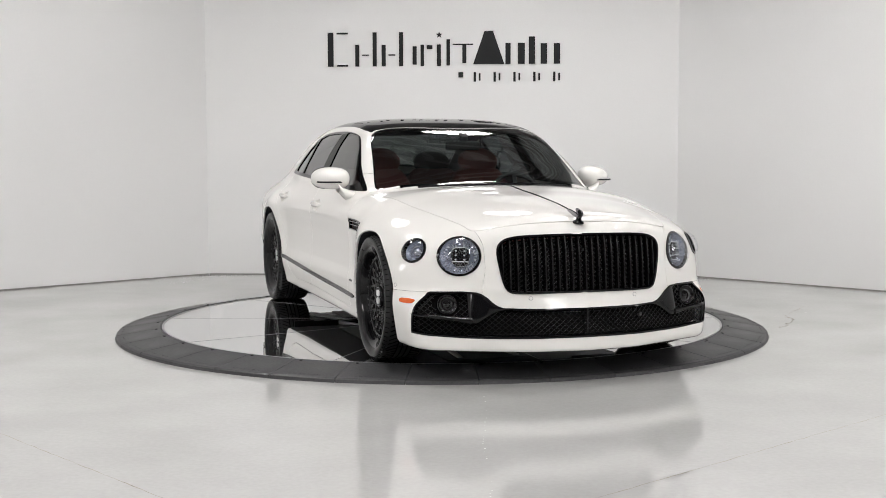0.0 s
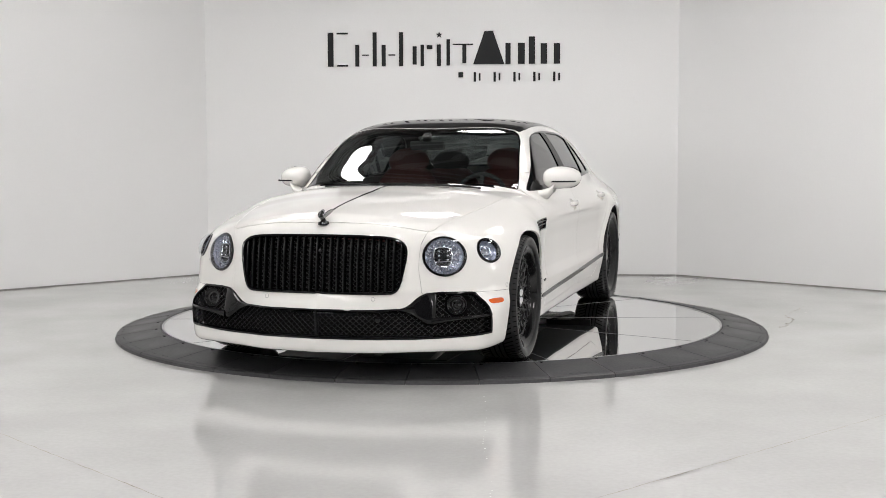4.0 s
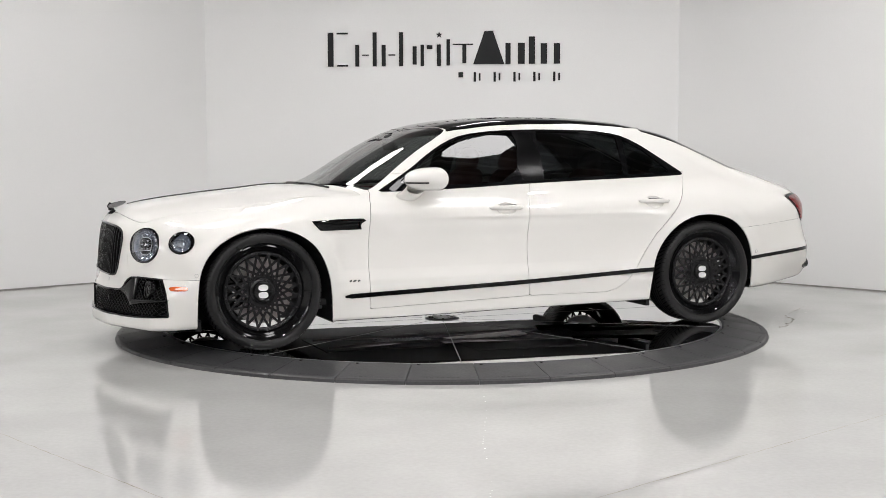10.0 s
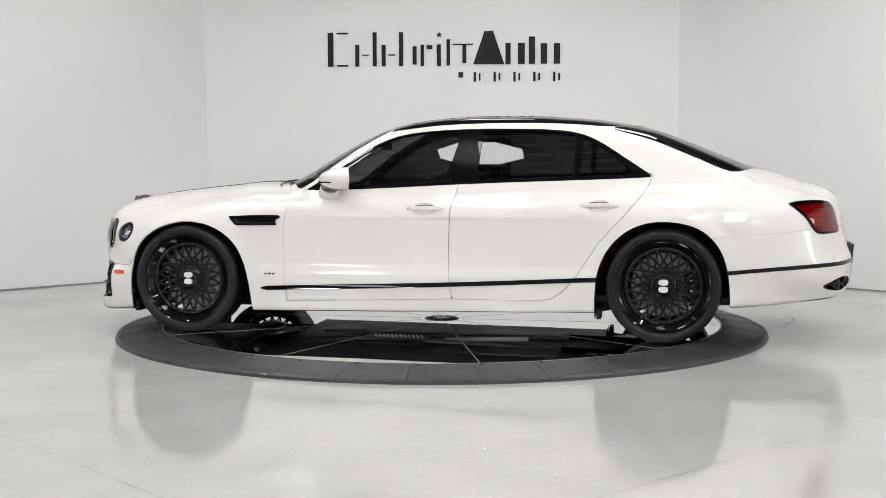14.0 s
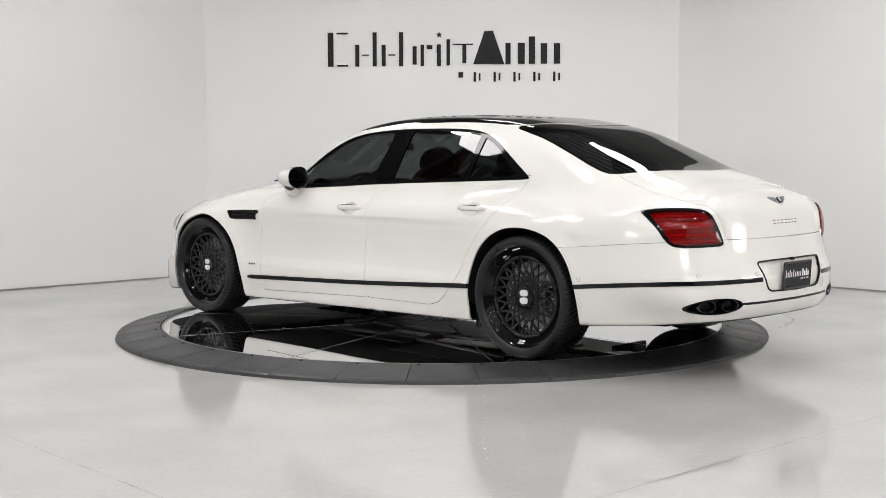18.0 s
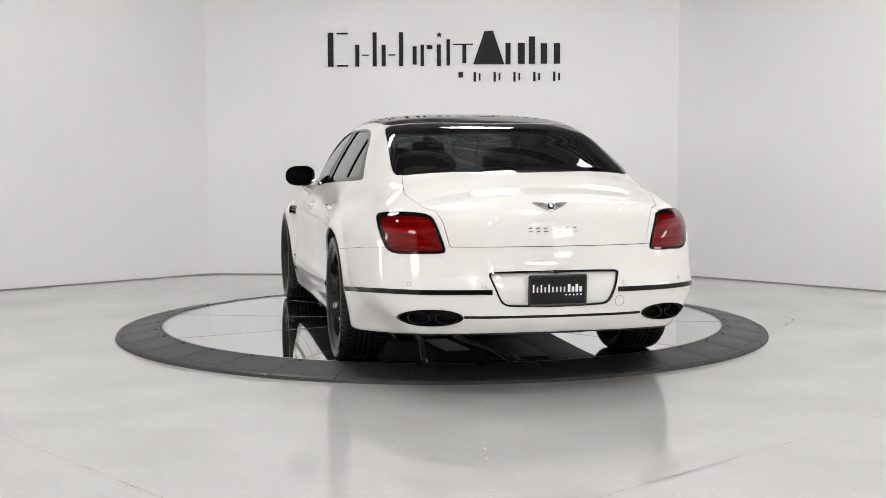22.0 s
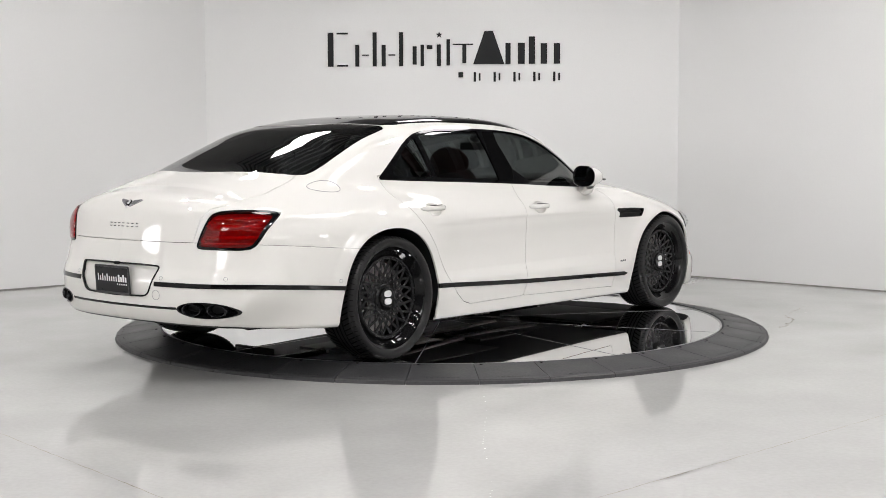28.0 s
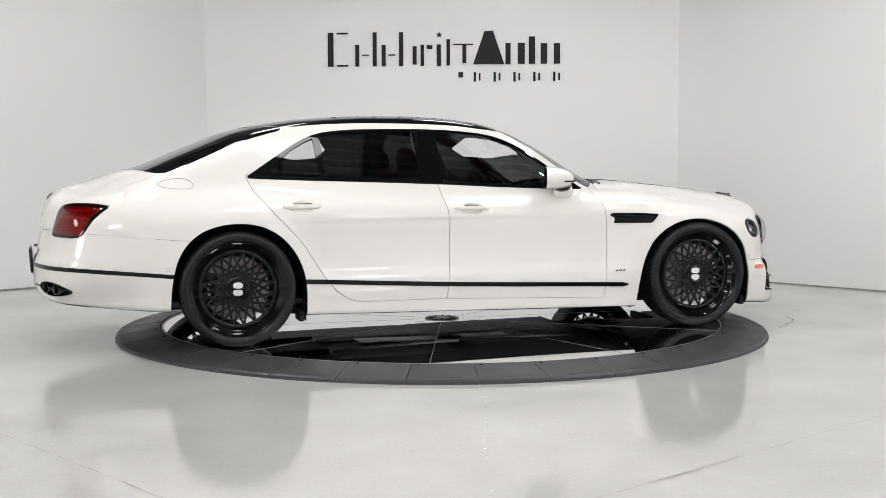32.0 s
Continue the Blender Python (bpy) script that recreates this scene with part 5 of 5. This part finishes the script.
# tail lamps
rim, red = skin.split(tail_cut, lambda v: -tail_lamp(v) - 0.013)
lamps = shell("tail_lamp", rim, GLOSS, "LR", 0.004, 0.03, label="gloss black tail lamp frame")
bulge = lambda v: 0.003 + 0.016 * np.clip(-tail_lamp(v) / 0.095, 0, 1) ** 0.5
for ob in lamps:
    s = "L" if ob.data.vertices[0].co.y > 0 else "R"
    sg = 1 if s == "L" else -1
    shell("red_lens", red, RED_LENS, s, bulge, 0, ob, "glossy red tail lamp lens")
    shell("lamp_bowl", red, RED_DEEP, s, -0.012, 0, ob, "deep red bowl behind the lens")
    # light bars behind the lens and a few bright facets near its inner edge
    for z, y0, y1, h in ((0.868, 0.63, 0.83, 0.007), (0.815, 0.62, 0.835, 0.016), (0.762, 0.60, 0.84, 0.009), (0.728, 0.585, 0.82, 0.006)):
        bm = bmesh.new()
        rows = []
        for y in np.linspace(y0, y1, 10):
            q = tail_at(y, z)
            nn = skin_normal(q)
            rows.append([bm.verts.new(sided(q + nn * d + Vector((0, 0, k * h)), sg)) for d, k in ((-0.010, 1), (-0.003, 0.6), (-0.003, -0.6), (-0.010, -1))])
        for a, b in zip(rows, rows[1:]):
            for i in range(3):
                bm.faces.new((a[i], a[i + 1], b[i + 1], b[i]))
        part("light_bar", finish(bm), RED, ob, smooth=True)
    rng = random.Random(12)
    bm = bmesh.new()
    for _ in range(46):
        z = rng.choice((rng.uniform(0.715, 0.76), rng.uniform(0.805, 0.855)))
        y = 0.575 + (z - 0.72) * 0.25 + abs(rng.gauss(0, 0.028))
        q = tail_at(y, z)
        nn = skin_normal(q)
        box(bm, (rng.uniform(0.004, 0.013), rng.uniform(0.003, 0.007), 0.002), frame_at(sided(q + nn * 0.0, sg), sided(nn, sg), rng.uniform(-25, 25)) @ pose(0, 0, 0, rng.uniform(-30, 30), rng.uniform(-30, 30), 0))
    tagged(part("lens_facets", bm, RED_BRIGHT, ob, "bright red facets in the lens"), kind="stuff")

# exhausts: a dark oval pocket with two black tips a side
shell("exhaust_pocket", hole, DARK, "LR", -0.05, 0)
for ob in shell("exhaust_surround", skin.split(hole, lambda v: -exhaust_hole(v) - 0.0035)[0], GLOSS, "LR", 0.004, 0.05, label="gloss black oval exhaust surround"):
    s = 1 if ob.data.vertices[0].co.y > 0 else -1
    for y in (0.555, 0.688):
        p = tail_at(y, 0.374)
        bm = bmesh.new()
        lathe(bm, [(1.0, -0.06), (1.0, 0.006), (0.95, 0.010), (0.88, 0.006), (0.82, -0.01), (0.80, -0.08), (0.0001, -0.085)], 40,
              frame_at(sided(p, s) + Vector((0.010, 0, 0)), (-1, s * 0.32, 0)) @ Matrix.Diagonal((0.060, 0.034, 1, 1)))
        part("exhaust_tip", finish(bm), BLACK_CHROME, ob, "gloss black oval exhaust tip", smooth=True)

# display plate, badge and bars for the maker's name
px = tail_at(0, 0.515).x + 0.012
pm = frame_at(Vector((px - 0.008, 0, 0.514)), (-1, 0, -0.06))
bm = bmesh.new()
box(bm, (0.298, 0.148, 0.010), pm @ pose(0, 0, 0.004), 0.004)
plate = part("display_plate", bm, PLATE, car, "black display plate with pale print")
bm = bmesh.new()
tube(bm, [pm @ Vector((u, v, 0.008)) for u, v in rounded([(-0.135, -0.075), (0.135, -0.075), (0.150, -0.075), (0.150, -0.060), (0.150, 0.060), (0.150, 0.075), (0.135, 0.075), (-0.135, 0.075), (-0.150, 0.075), (-0.150, 0.060), (-0.150, -0.060), (-0.150, -0.075)], 2)], 0.006, 8, True)
part("plate_frame", finish(bm), material("dark_plate_frame", (0.03, 0.03, 0.032), 0.35, grain=0.1, scale=90), plate, "dark plate frame", smooth=True)
for u in (-0.1, 0.1):
    for v in (-0.062, 0.062):
        bm = bmesh.new()
        lathe(bm, [(0.006, 0.008), (0.005, 0.012), (0.0001, 0.0125)], 12, pm @ pose(u, v, 0))
        part("plate_screw", finish(bm), DARK, plate)
bm = bmesh.new()
rng = random.Random(4)
for k in range(13):
    u = -0.128 + k * 0.0205
    tall = k in (0, 2, 4, 9, 11)
    box(bm, (0.008 if k < 9 else 0.014, 0.040 if tall else 0.027, 0.0012), pm @ pose(u + (0.004 if k > 8 else 0), 0.010 if tall else 0.004, 0.0095))
for k in range(5):
    box(bm, (0.008, 0.008, 0.0012), pm @ pose(0.045 + k * 0.020, -0.024, 0.0095))
part("plate_print", bm, PRINT, plate, "pale printed bars")
bm = bmesh.new()
box(bm, (0.03, 0.016, 0.02), frame_at(tail_at(0, 0.606), (-1, 0, 0)) @ pose(0, 0, 0.004), 0.003)
part("boot_release", bm, DARK, car)
bp = tail_at(0, 0.938)
bmx = frame_at(bp, skin_normal(bp))
bm = bmesh.new()
prism(bm, [(0.016 * math.cos(a), 0.021 * math.sin(a) - 0.004) for a in np.linspace(0, 2 * math.pi, 25)[:-1]], 0.009, bmx @ pose(0, 0, -0.002))
badge = part("tail_badge", finish(bm), GLOSS, car, "chrome winged badge")
bm = bmesh.new()
for s in (1, -1):
    prism(bm, rounded([(-0.008, 0.001), (0.007, 0.001), (0.010, 0.006), (0.007, 0.012), (-0.008, 0.012)], 1), 0.003, bmx @ pose(0, -0.003, 0.0065) @ Matrix.Diagonal((1, s, 1, 1)))
lathe(bm, [(0.0085, -0.001), (0.008, 0.004), (0.0001, 0.005)], 16, bmx @ pose(0, -0.033, 0))
part("badge_emblem", finish(bm), BADGE, badge)
for s in (1, -1):
    bm = bmesh.new()
    prism(bm, rounded([(s * 0.010, -0.034), (s * 0.012, 0.014), (s * 0.05, 0.022), (s * 0.097, 0.028), (s * 0.080, 0.006), (s * 0.045, -0.014)], 1), 0.006, bmx @ pose(0, 0, -0.004))
    wing = part("badge_wing", finish(bm), BADGE_METAL, badge)
    bm = bmesh.new()
    for k in range(4):
        box(bm, (0.055 - 0.008 * k, 0.0022, 0.002), bmx @ pose(s * (0.050 - 0.004 * k), 0.014 - 0.0075 * k, 0.002, 0, 0, s * 6))
    part("badge_feather", bm, DARK, wing)
for k in range(7):
    y = 0.118 - 0.0393 * k
    q = tail_at(abs(y), 0.817)
    nn = skin_normal(q)
    q, nn = Vector((q.x, y, q.z)), Vector((nn.x, math.copysign(nn.y, y), nn.z))
    bm = bmesh.new()
    box(bm, (0.0185, 0.0045, 0.004), frame_at(q, nn) @ pose(0, 0.0085, 0))
    box(bm, (0.0185, 0.0045, 0.004), frame_at(q, nn) @ pose(0, -0.0085, 0))
    part("name_bar", bm, DARK_CHROME, car)

# wiper arms, fuel flap, tow cover
for s, y0, y1 in ((1, 0.55, 0.02), (-1, 0.10, -0.52)):
    bm = bmesh.new()
    pts = []
    for u in np.linspace(0, 1, 8):
        y = y0 + (y1 - y0) * u
        x = 1.14 - 0.30 * y * y - 0.02 * u
        pts.append((x, y, skin_at(2, x, abs(y)).z + 0.006))
    tube(bm, pts, 0.007, 6)
    part("wiper", finish(bm), SATIN, car, "black wiper blade")
bm = bmesh.new()
loop = []
for u, v in [(0.11 * math.cos(a), 0.029 * math.sin(a)) for a in np.linspace(0, 2 * math.pi, 29)[:-1]]:
    x = -1.965 + u
    q = skin_at(2, x, 0.776 + v + 0.2 * u)
    loop.append((x, -q.y, q.z + 0.0004))
tube(bm, loop, 0.0018, 5, True)
part("fuel_flap_line", bm, SEAM, car)
bm = bmesh.new()
q = tail_at(0.345, 0.448)
nn = skin_normal(q)
m = frame_at(sided(q, -1), sided(nn, -1))
tube(bm, [m @ Vector((0.026 * math.cos(a), 0.026 * math.sin(a), 0)) for a in np.linspace(0, 2 * math.pi, 25)[:-1]], 0.0014, 5, True)
part("tow_cover_line", bm, SEAM, car)

# ---- inside the car ----
for t in trims:
    shell("door_trim", skin.split(t, lambda v: v[:, 2] - 1.0)[0], LEATHER, "LR", -0.05, 0)
shell("headliner", roof_tris, HEAD, "C", -0.035, 0)
pillars, _ = skin.split(rest, lambda v: np.maximum(0.93 - v[:, 2], -2.3 - v[:, 0]))
front_trim, pillars = skin.split(pillars, lambda v: 0.0 - v[:, 0])
# red reflection of the door leather is put into this trim's colour
shell("front_pillar_trim", front_trim, LEATHER, "LR", -0.025, 0, label="front pillar trim tinted with the red reflection of door leather")
shell("pillar_trim", pillars, HEAD, "LR", -0.025, 0)


def cushion(name, size, m, mat, parent, bevel=0.05, label=""):
    bm = bmesh.new()
    box(bm, size, m)
    bmesh.ops.bevel(bm, geom=list(bm.edges), offset=bevel, segments=4, affect="EDGES", profile=0.6)
    return part(name, finish(bm), mat, parent, label, smooth=True)


for x, y, tilt, wide in ((-0.05, 0.39, 14, 0.52), (-0.05, -0.39, 14, 0.52), (-1.05, 0.36, 20, 0.56), (-1.05, -0.36, 20, 0.56)):
    m = pose(x, y, 0.40)
    seat = cushion("seat", (0.55, wide, 0.20), m @ pose(0.12, 0, 0.12, 0, -6, 0), LEATHER, car, 0.05, "dark oxblood leather seat")
    back = m @ pose(-0.17, 0, 0.18, 0, -tilt, 0)
    for nm, thick, off, grow, mat in (("backrest", 0.13, 0.065, 1.0, LEATHER), ("backrest_shell", 0.05, -0.015, 0.95, TRIM)):
        h = wide / 2 * grow
        edge = rounded([(-h, -0.03), (-h * 1.02, 0.20), (-h * 0.98, 0.36), (-h * 0.72, 0.50), (-h * 0.5, 0.545), (h * 0.5, 0.545), (h * 0.72, 0.50), (h * 0.98, 0.36), (h * 1.02, 0.20), (h, -0.03)], 2)
        bm = bmesh.new()
        rows = []
        for d, k in ((0.0, 0.97), (0.012, 1.0), (thick * 0.5, 1.0), (thick * 0.8, 0.96), (thick, 0.86)):
            rows.append([bm.verts.new(back @ Vector((off - thick + d, u * k, 0.25 + (v - 0.25) * k))) for u, v in edge])
        for a, b in zip(rows, rows[1:]):
            for i in range(len(a)):
                j = (i + 1) % len(a)
                bm.faces.new((a[i], a[j], b[j], b[i]))
        bm.faces.new(rows[0]), bm.faces.new(rows[-1])
        part(nm, finish(bm), mat, seat, smooth=True)
    bm = bmesh.new()
    lathe(bm, [(0.0001, -0.052), (0.09, -0.05), (0.135, -0.03), (0.145, 0), (0.132, 0.03), (0.085, 0.052), (0.0001, 0.058)], 28, back @ pose(0.01, 0, 0.585, 0, 90, 0) @ Matrix.Diagonal((0.74, 1.12, 1, 1)))
    part("headrest", finish(bm), TRIM if x < -0.5 else LEATHER, seat, smooth=True)
cushion("rear_shelf", (0.62, 1.30, 0.03), pose(-1.72, 0, 1.02), TRIM, car, 0.01)
cushion("dashboard", (0.50, 1.36, 0.16), pose(0.80, 0, 0.87, 0, 6, 0), TRIM, car, 0.06, "black leather dashboard")
cushion("centre_console", (1.0, 0.24, 0.24), pose(0.2, 0, 0.52), TRIM, car, 0.05)
cushion("cabin_floor", (3.4, 1.55, 0.04), pose(-0.5, 0, 0.26), TRIM, car, 0.01)
bm = bmesh.new()
sm = pose(0.47, 0.39, 0.90, 0, 66, 0)
tube(bm, [sm @ Vector((0.18 * math.cos(a), 0.18 * math.sin(a), 0)) for a in np.linspace(0, 2 * math.pi, 41)[:-1]], 0.016, 8, True)
wheel_rim = part("steering_wheel", finish(bm), TRIM, car, "black leather steering wheel", smooth=True)
bm = bmesh.new()
lathe(bm, [(0.0001, 0.02), (0.05, 0.018), (0.06, -0.02)], 24, sm)
for a in (0, 90, 180):
    box(bm, (0.13, 0.03, 0.02), sm @ pose(0, 0, 0, 0, 0, a) @ pose(0.11, 0, 0))
part("steering_boss", finish(bm), TRIM, wheel_rim)
cushion("rear_view_mirror", (0.03, 0.25, 0.062), pose(0.42, 0, 1.265, 0, 10, 0), TRIM, car, 0.014)
cushion("mirror_mount", (0.06, 0.06, 0.05), pose(0.43, 0, 1.322, 0, 25, 0), TRIM, car, 0.02)

# ---- under the car ----
for s in (1, -1):
    cushion("air_deflector", (0.03, 0.20, 0.07), pose(1.985, s * 0.80, 0.165), DARK, car, 0.006)
    cushion("rear_deflector", (0.03, 0.16, 0.07), pose(-1.19, s * 0.80, 0.170), DARK, car, 0.006)
    bm = bmesh.new()
    for k in range(9):
        lathe(bm, [(0.030, 0), (0.036, 0.008), (0.030, 0.016)], 16, pose(-1.35 + 0.0, s * 0.42, 0.20 + 0.016 * k))
    part("suspension_bellows", finish(bm), DARK, car)
    bm = bmesh.new()
    tube(bm, [(-0.9, s * 0.30, 0.168), (-1.5, s * 0.34, 0.19), (-2.3, s * 0.5, 0.24), (-2.6, s * 0.58, 0.33)], 0.03, 10)
    # satin black keeps bright dots out of the plate's reflection
    part("exhaust_pipe", finish(bm), SATIN, car, "satin black exhaust pipe", smooth=True)
for x, y, sx, sy in ((0.55, 0.0, 0.9, 0.62), (-0.45, 0.36, 0.85, 0.42), (-0.45, -0.36, 0.85, 0.42), (1.75, 0.0, 0.8, 0.9), (-2.2, 0.0, 0.5, 0.55)):
    cushion("undertray", (sx, sy, 0.02), pose(x, y, floor_line(x) + 0.0), material("grey_undertray", (0.05, 0.05, 0.05), 0.6, grain=0.3, scale=20), car, 0.006)

bm = bmesh.new()
for k in range(12):
    box(bm, (0.012, 0.13, 0.018), pose(0.16 + 0.032 * k, 0.0, floor_line(0.3) - 0.012, 0, 12, 18))
part("gearbox_fins", bm, ALU, car, "pale ribbed metal casing")
cushion("heat_shield", (0.62, 0.17, 0.012), pose(-0.32, 0.02, floor_line(-0.3) - 0.018, 0, -1.5, 3), material("heat_shield_foil", (0.55, 0.52, 0.48), 0.4, metal=0.5, grain=0.35, scale=14), car, 0.004, "pale foil heat shield")
for s in (1, -1):
    bm = bmesh.new()
    tube(bm, [(0.95, s * 0.20, 0.150), (0.62, s * 0.17, 0.140), (0.40, s * 0.13, 0.148), (-0.05, s * 0.15, 0.152), (-0.9, s * 0.30, 0.172)], 0.022, 10)
    part("front_pipe", finish(bm), DISC, car, "dull steel exhaust pipe", smooth=True)
    for x0, x1 in ((1.45, 1.10), (-1.05, -1.62)):
        bm = bmesh.new()
        tube(bm, [(x0, s * 0.32, 0.19), ((x0 + x1) / 2, s * 0.50, 0.175), (x1, s * 0.68, 0.23)], 0.018, 8)
        part("suspension_arm", finish(bm), ALU, car, "cast metal suspension arm", smooth=True)

# ---- the sign on the back wall: plain dark shapes ----
sign = new("wall_sign")
tagged(sign, "dark flat logo bars and star on the white wall", "sign")
run = Vector((BACK_R[0] - BACK_L[0], BACK_R[1] - BACK_L[1], 0))
SIGN_AT = Matrix.Translation((*BACK_L, 0)) @ pose(0, 0, 0, 0, 0, math.degrees(math.atan2(run.y, run.x))) @ pose(0, -0.001, 0, 90, 0, 0)


def sign_x(u):
    return 1.272 + (u - 577) * 0.005857


def sign_z(v):
    return 2.469 - (v - 56) / 171.7


def sign_bar(u0, v0, u1, v1, lean=0.0):
    bm = bmesh.new()
    prism(bm, [(sign_x(u0) , sign_z(v1)), (sign_x(u1), sign_z(v1)), (sign_x(u1 + lean), sign_z(v0)), (sign_x(u0 + lean), sign_z(v0))], 0.012, SIGN_AT)
    part("sign_shape", finish(bm), SIGN, sign)


def sign_flat(pts):
    bm = bmesh.new()
    prism(bm, [(sign_x(u), sign_z(v)) for u, v in pts], 0.012, SIGN_AT)
    part("sign_shape", finish(bm), SIGN, sign)


# plain bars in the place of each stroke group
for u0, u1, v0, v1 in ((580, 590, 57, 117), (596, 616, 57, 60), (596, 616, 114, 117), (629, 636, 79, 117), (641, 653, 96, 98), (660, 667, 57, 117), (676, 683, 79, 117), (688, 700, 96, 98),
                       (707, 714, 57, 117), (731, 738, 82, 114), (745, 751, 79, 117), (756, 766, 80, 87), (774, 781, 79, 117), (791, 797, 70, 116), (802, 838, 78, 80)):
    sign_bar(u0, v0, u1, v1)
sign_flat([(778 + (6.2 if k % 2 == 0 else 2.5) * math.sin(math.pi * k / 5), 62 - (6.2 if k % 2 == 0 else 2.5) * math.cos(math.pi * k / 5)) for k in range(10)])
sign_bar(819, 79, 826, 112), sign_bar(812, 128, 820, 137)
for u0, u1, v0, v1 in ((895, 904, 77, 114), (917, 929, 77, 114), (936, 947, 66, 114), (957, 968, 78, 114), (980, 991, 78, 114)):
    sign_bar(u0, v0, u1, v1)
sign_flat([(838, 114), (858, 56), (873, 56), (893, 114)])
for u0 in (839, 874, 909, 944, 979):
    sign_bar(u0, 128, u0 + 4, 145), sign_bar(u0 + 9, 130, u0 + 12, 143)


# ---- what moves ----
def motions():
    rows_table = [(t, pose(0, 0, 0, 0, 0, turn(t))) for t in range(33)]
    rows_car = [(t, m @ pose(-0.012, 0.020, 0)) for t, m in rows_table]
    walk(table, rows_table)
    walk(car, rows_car)


motions()
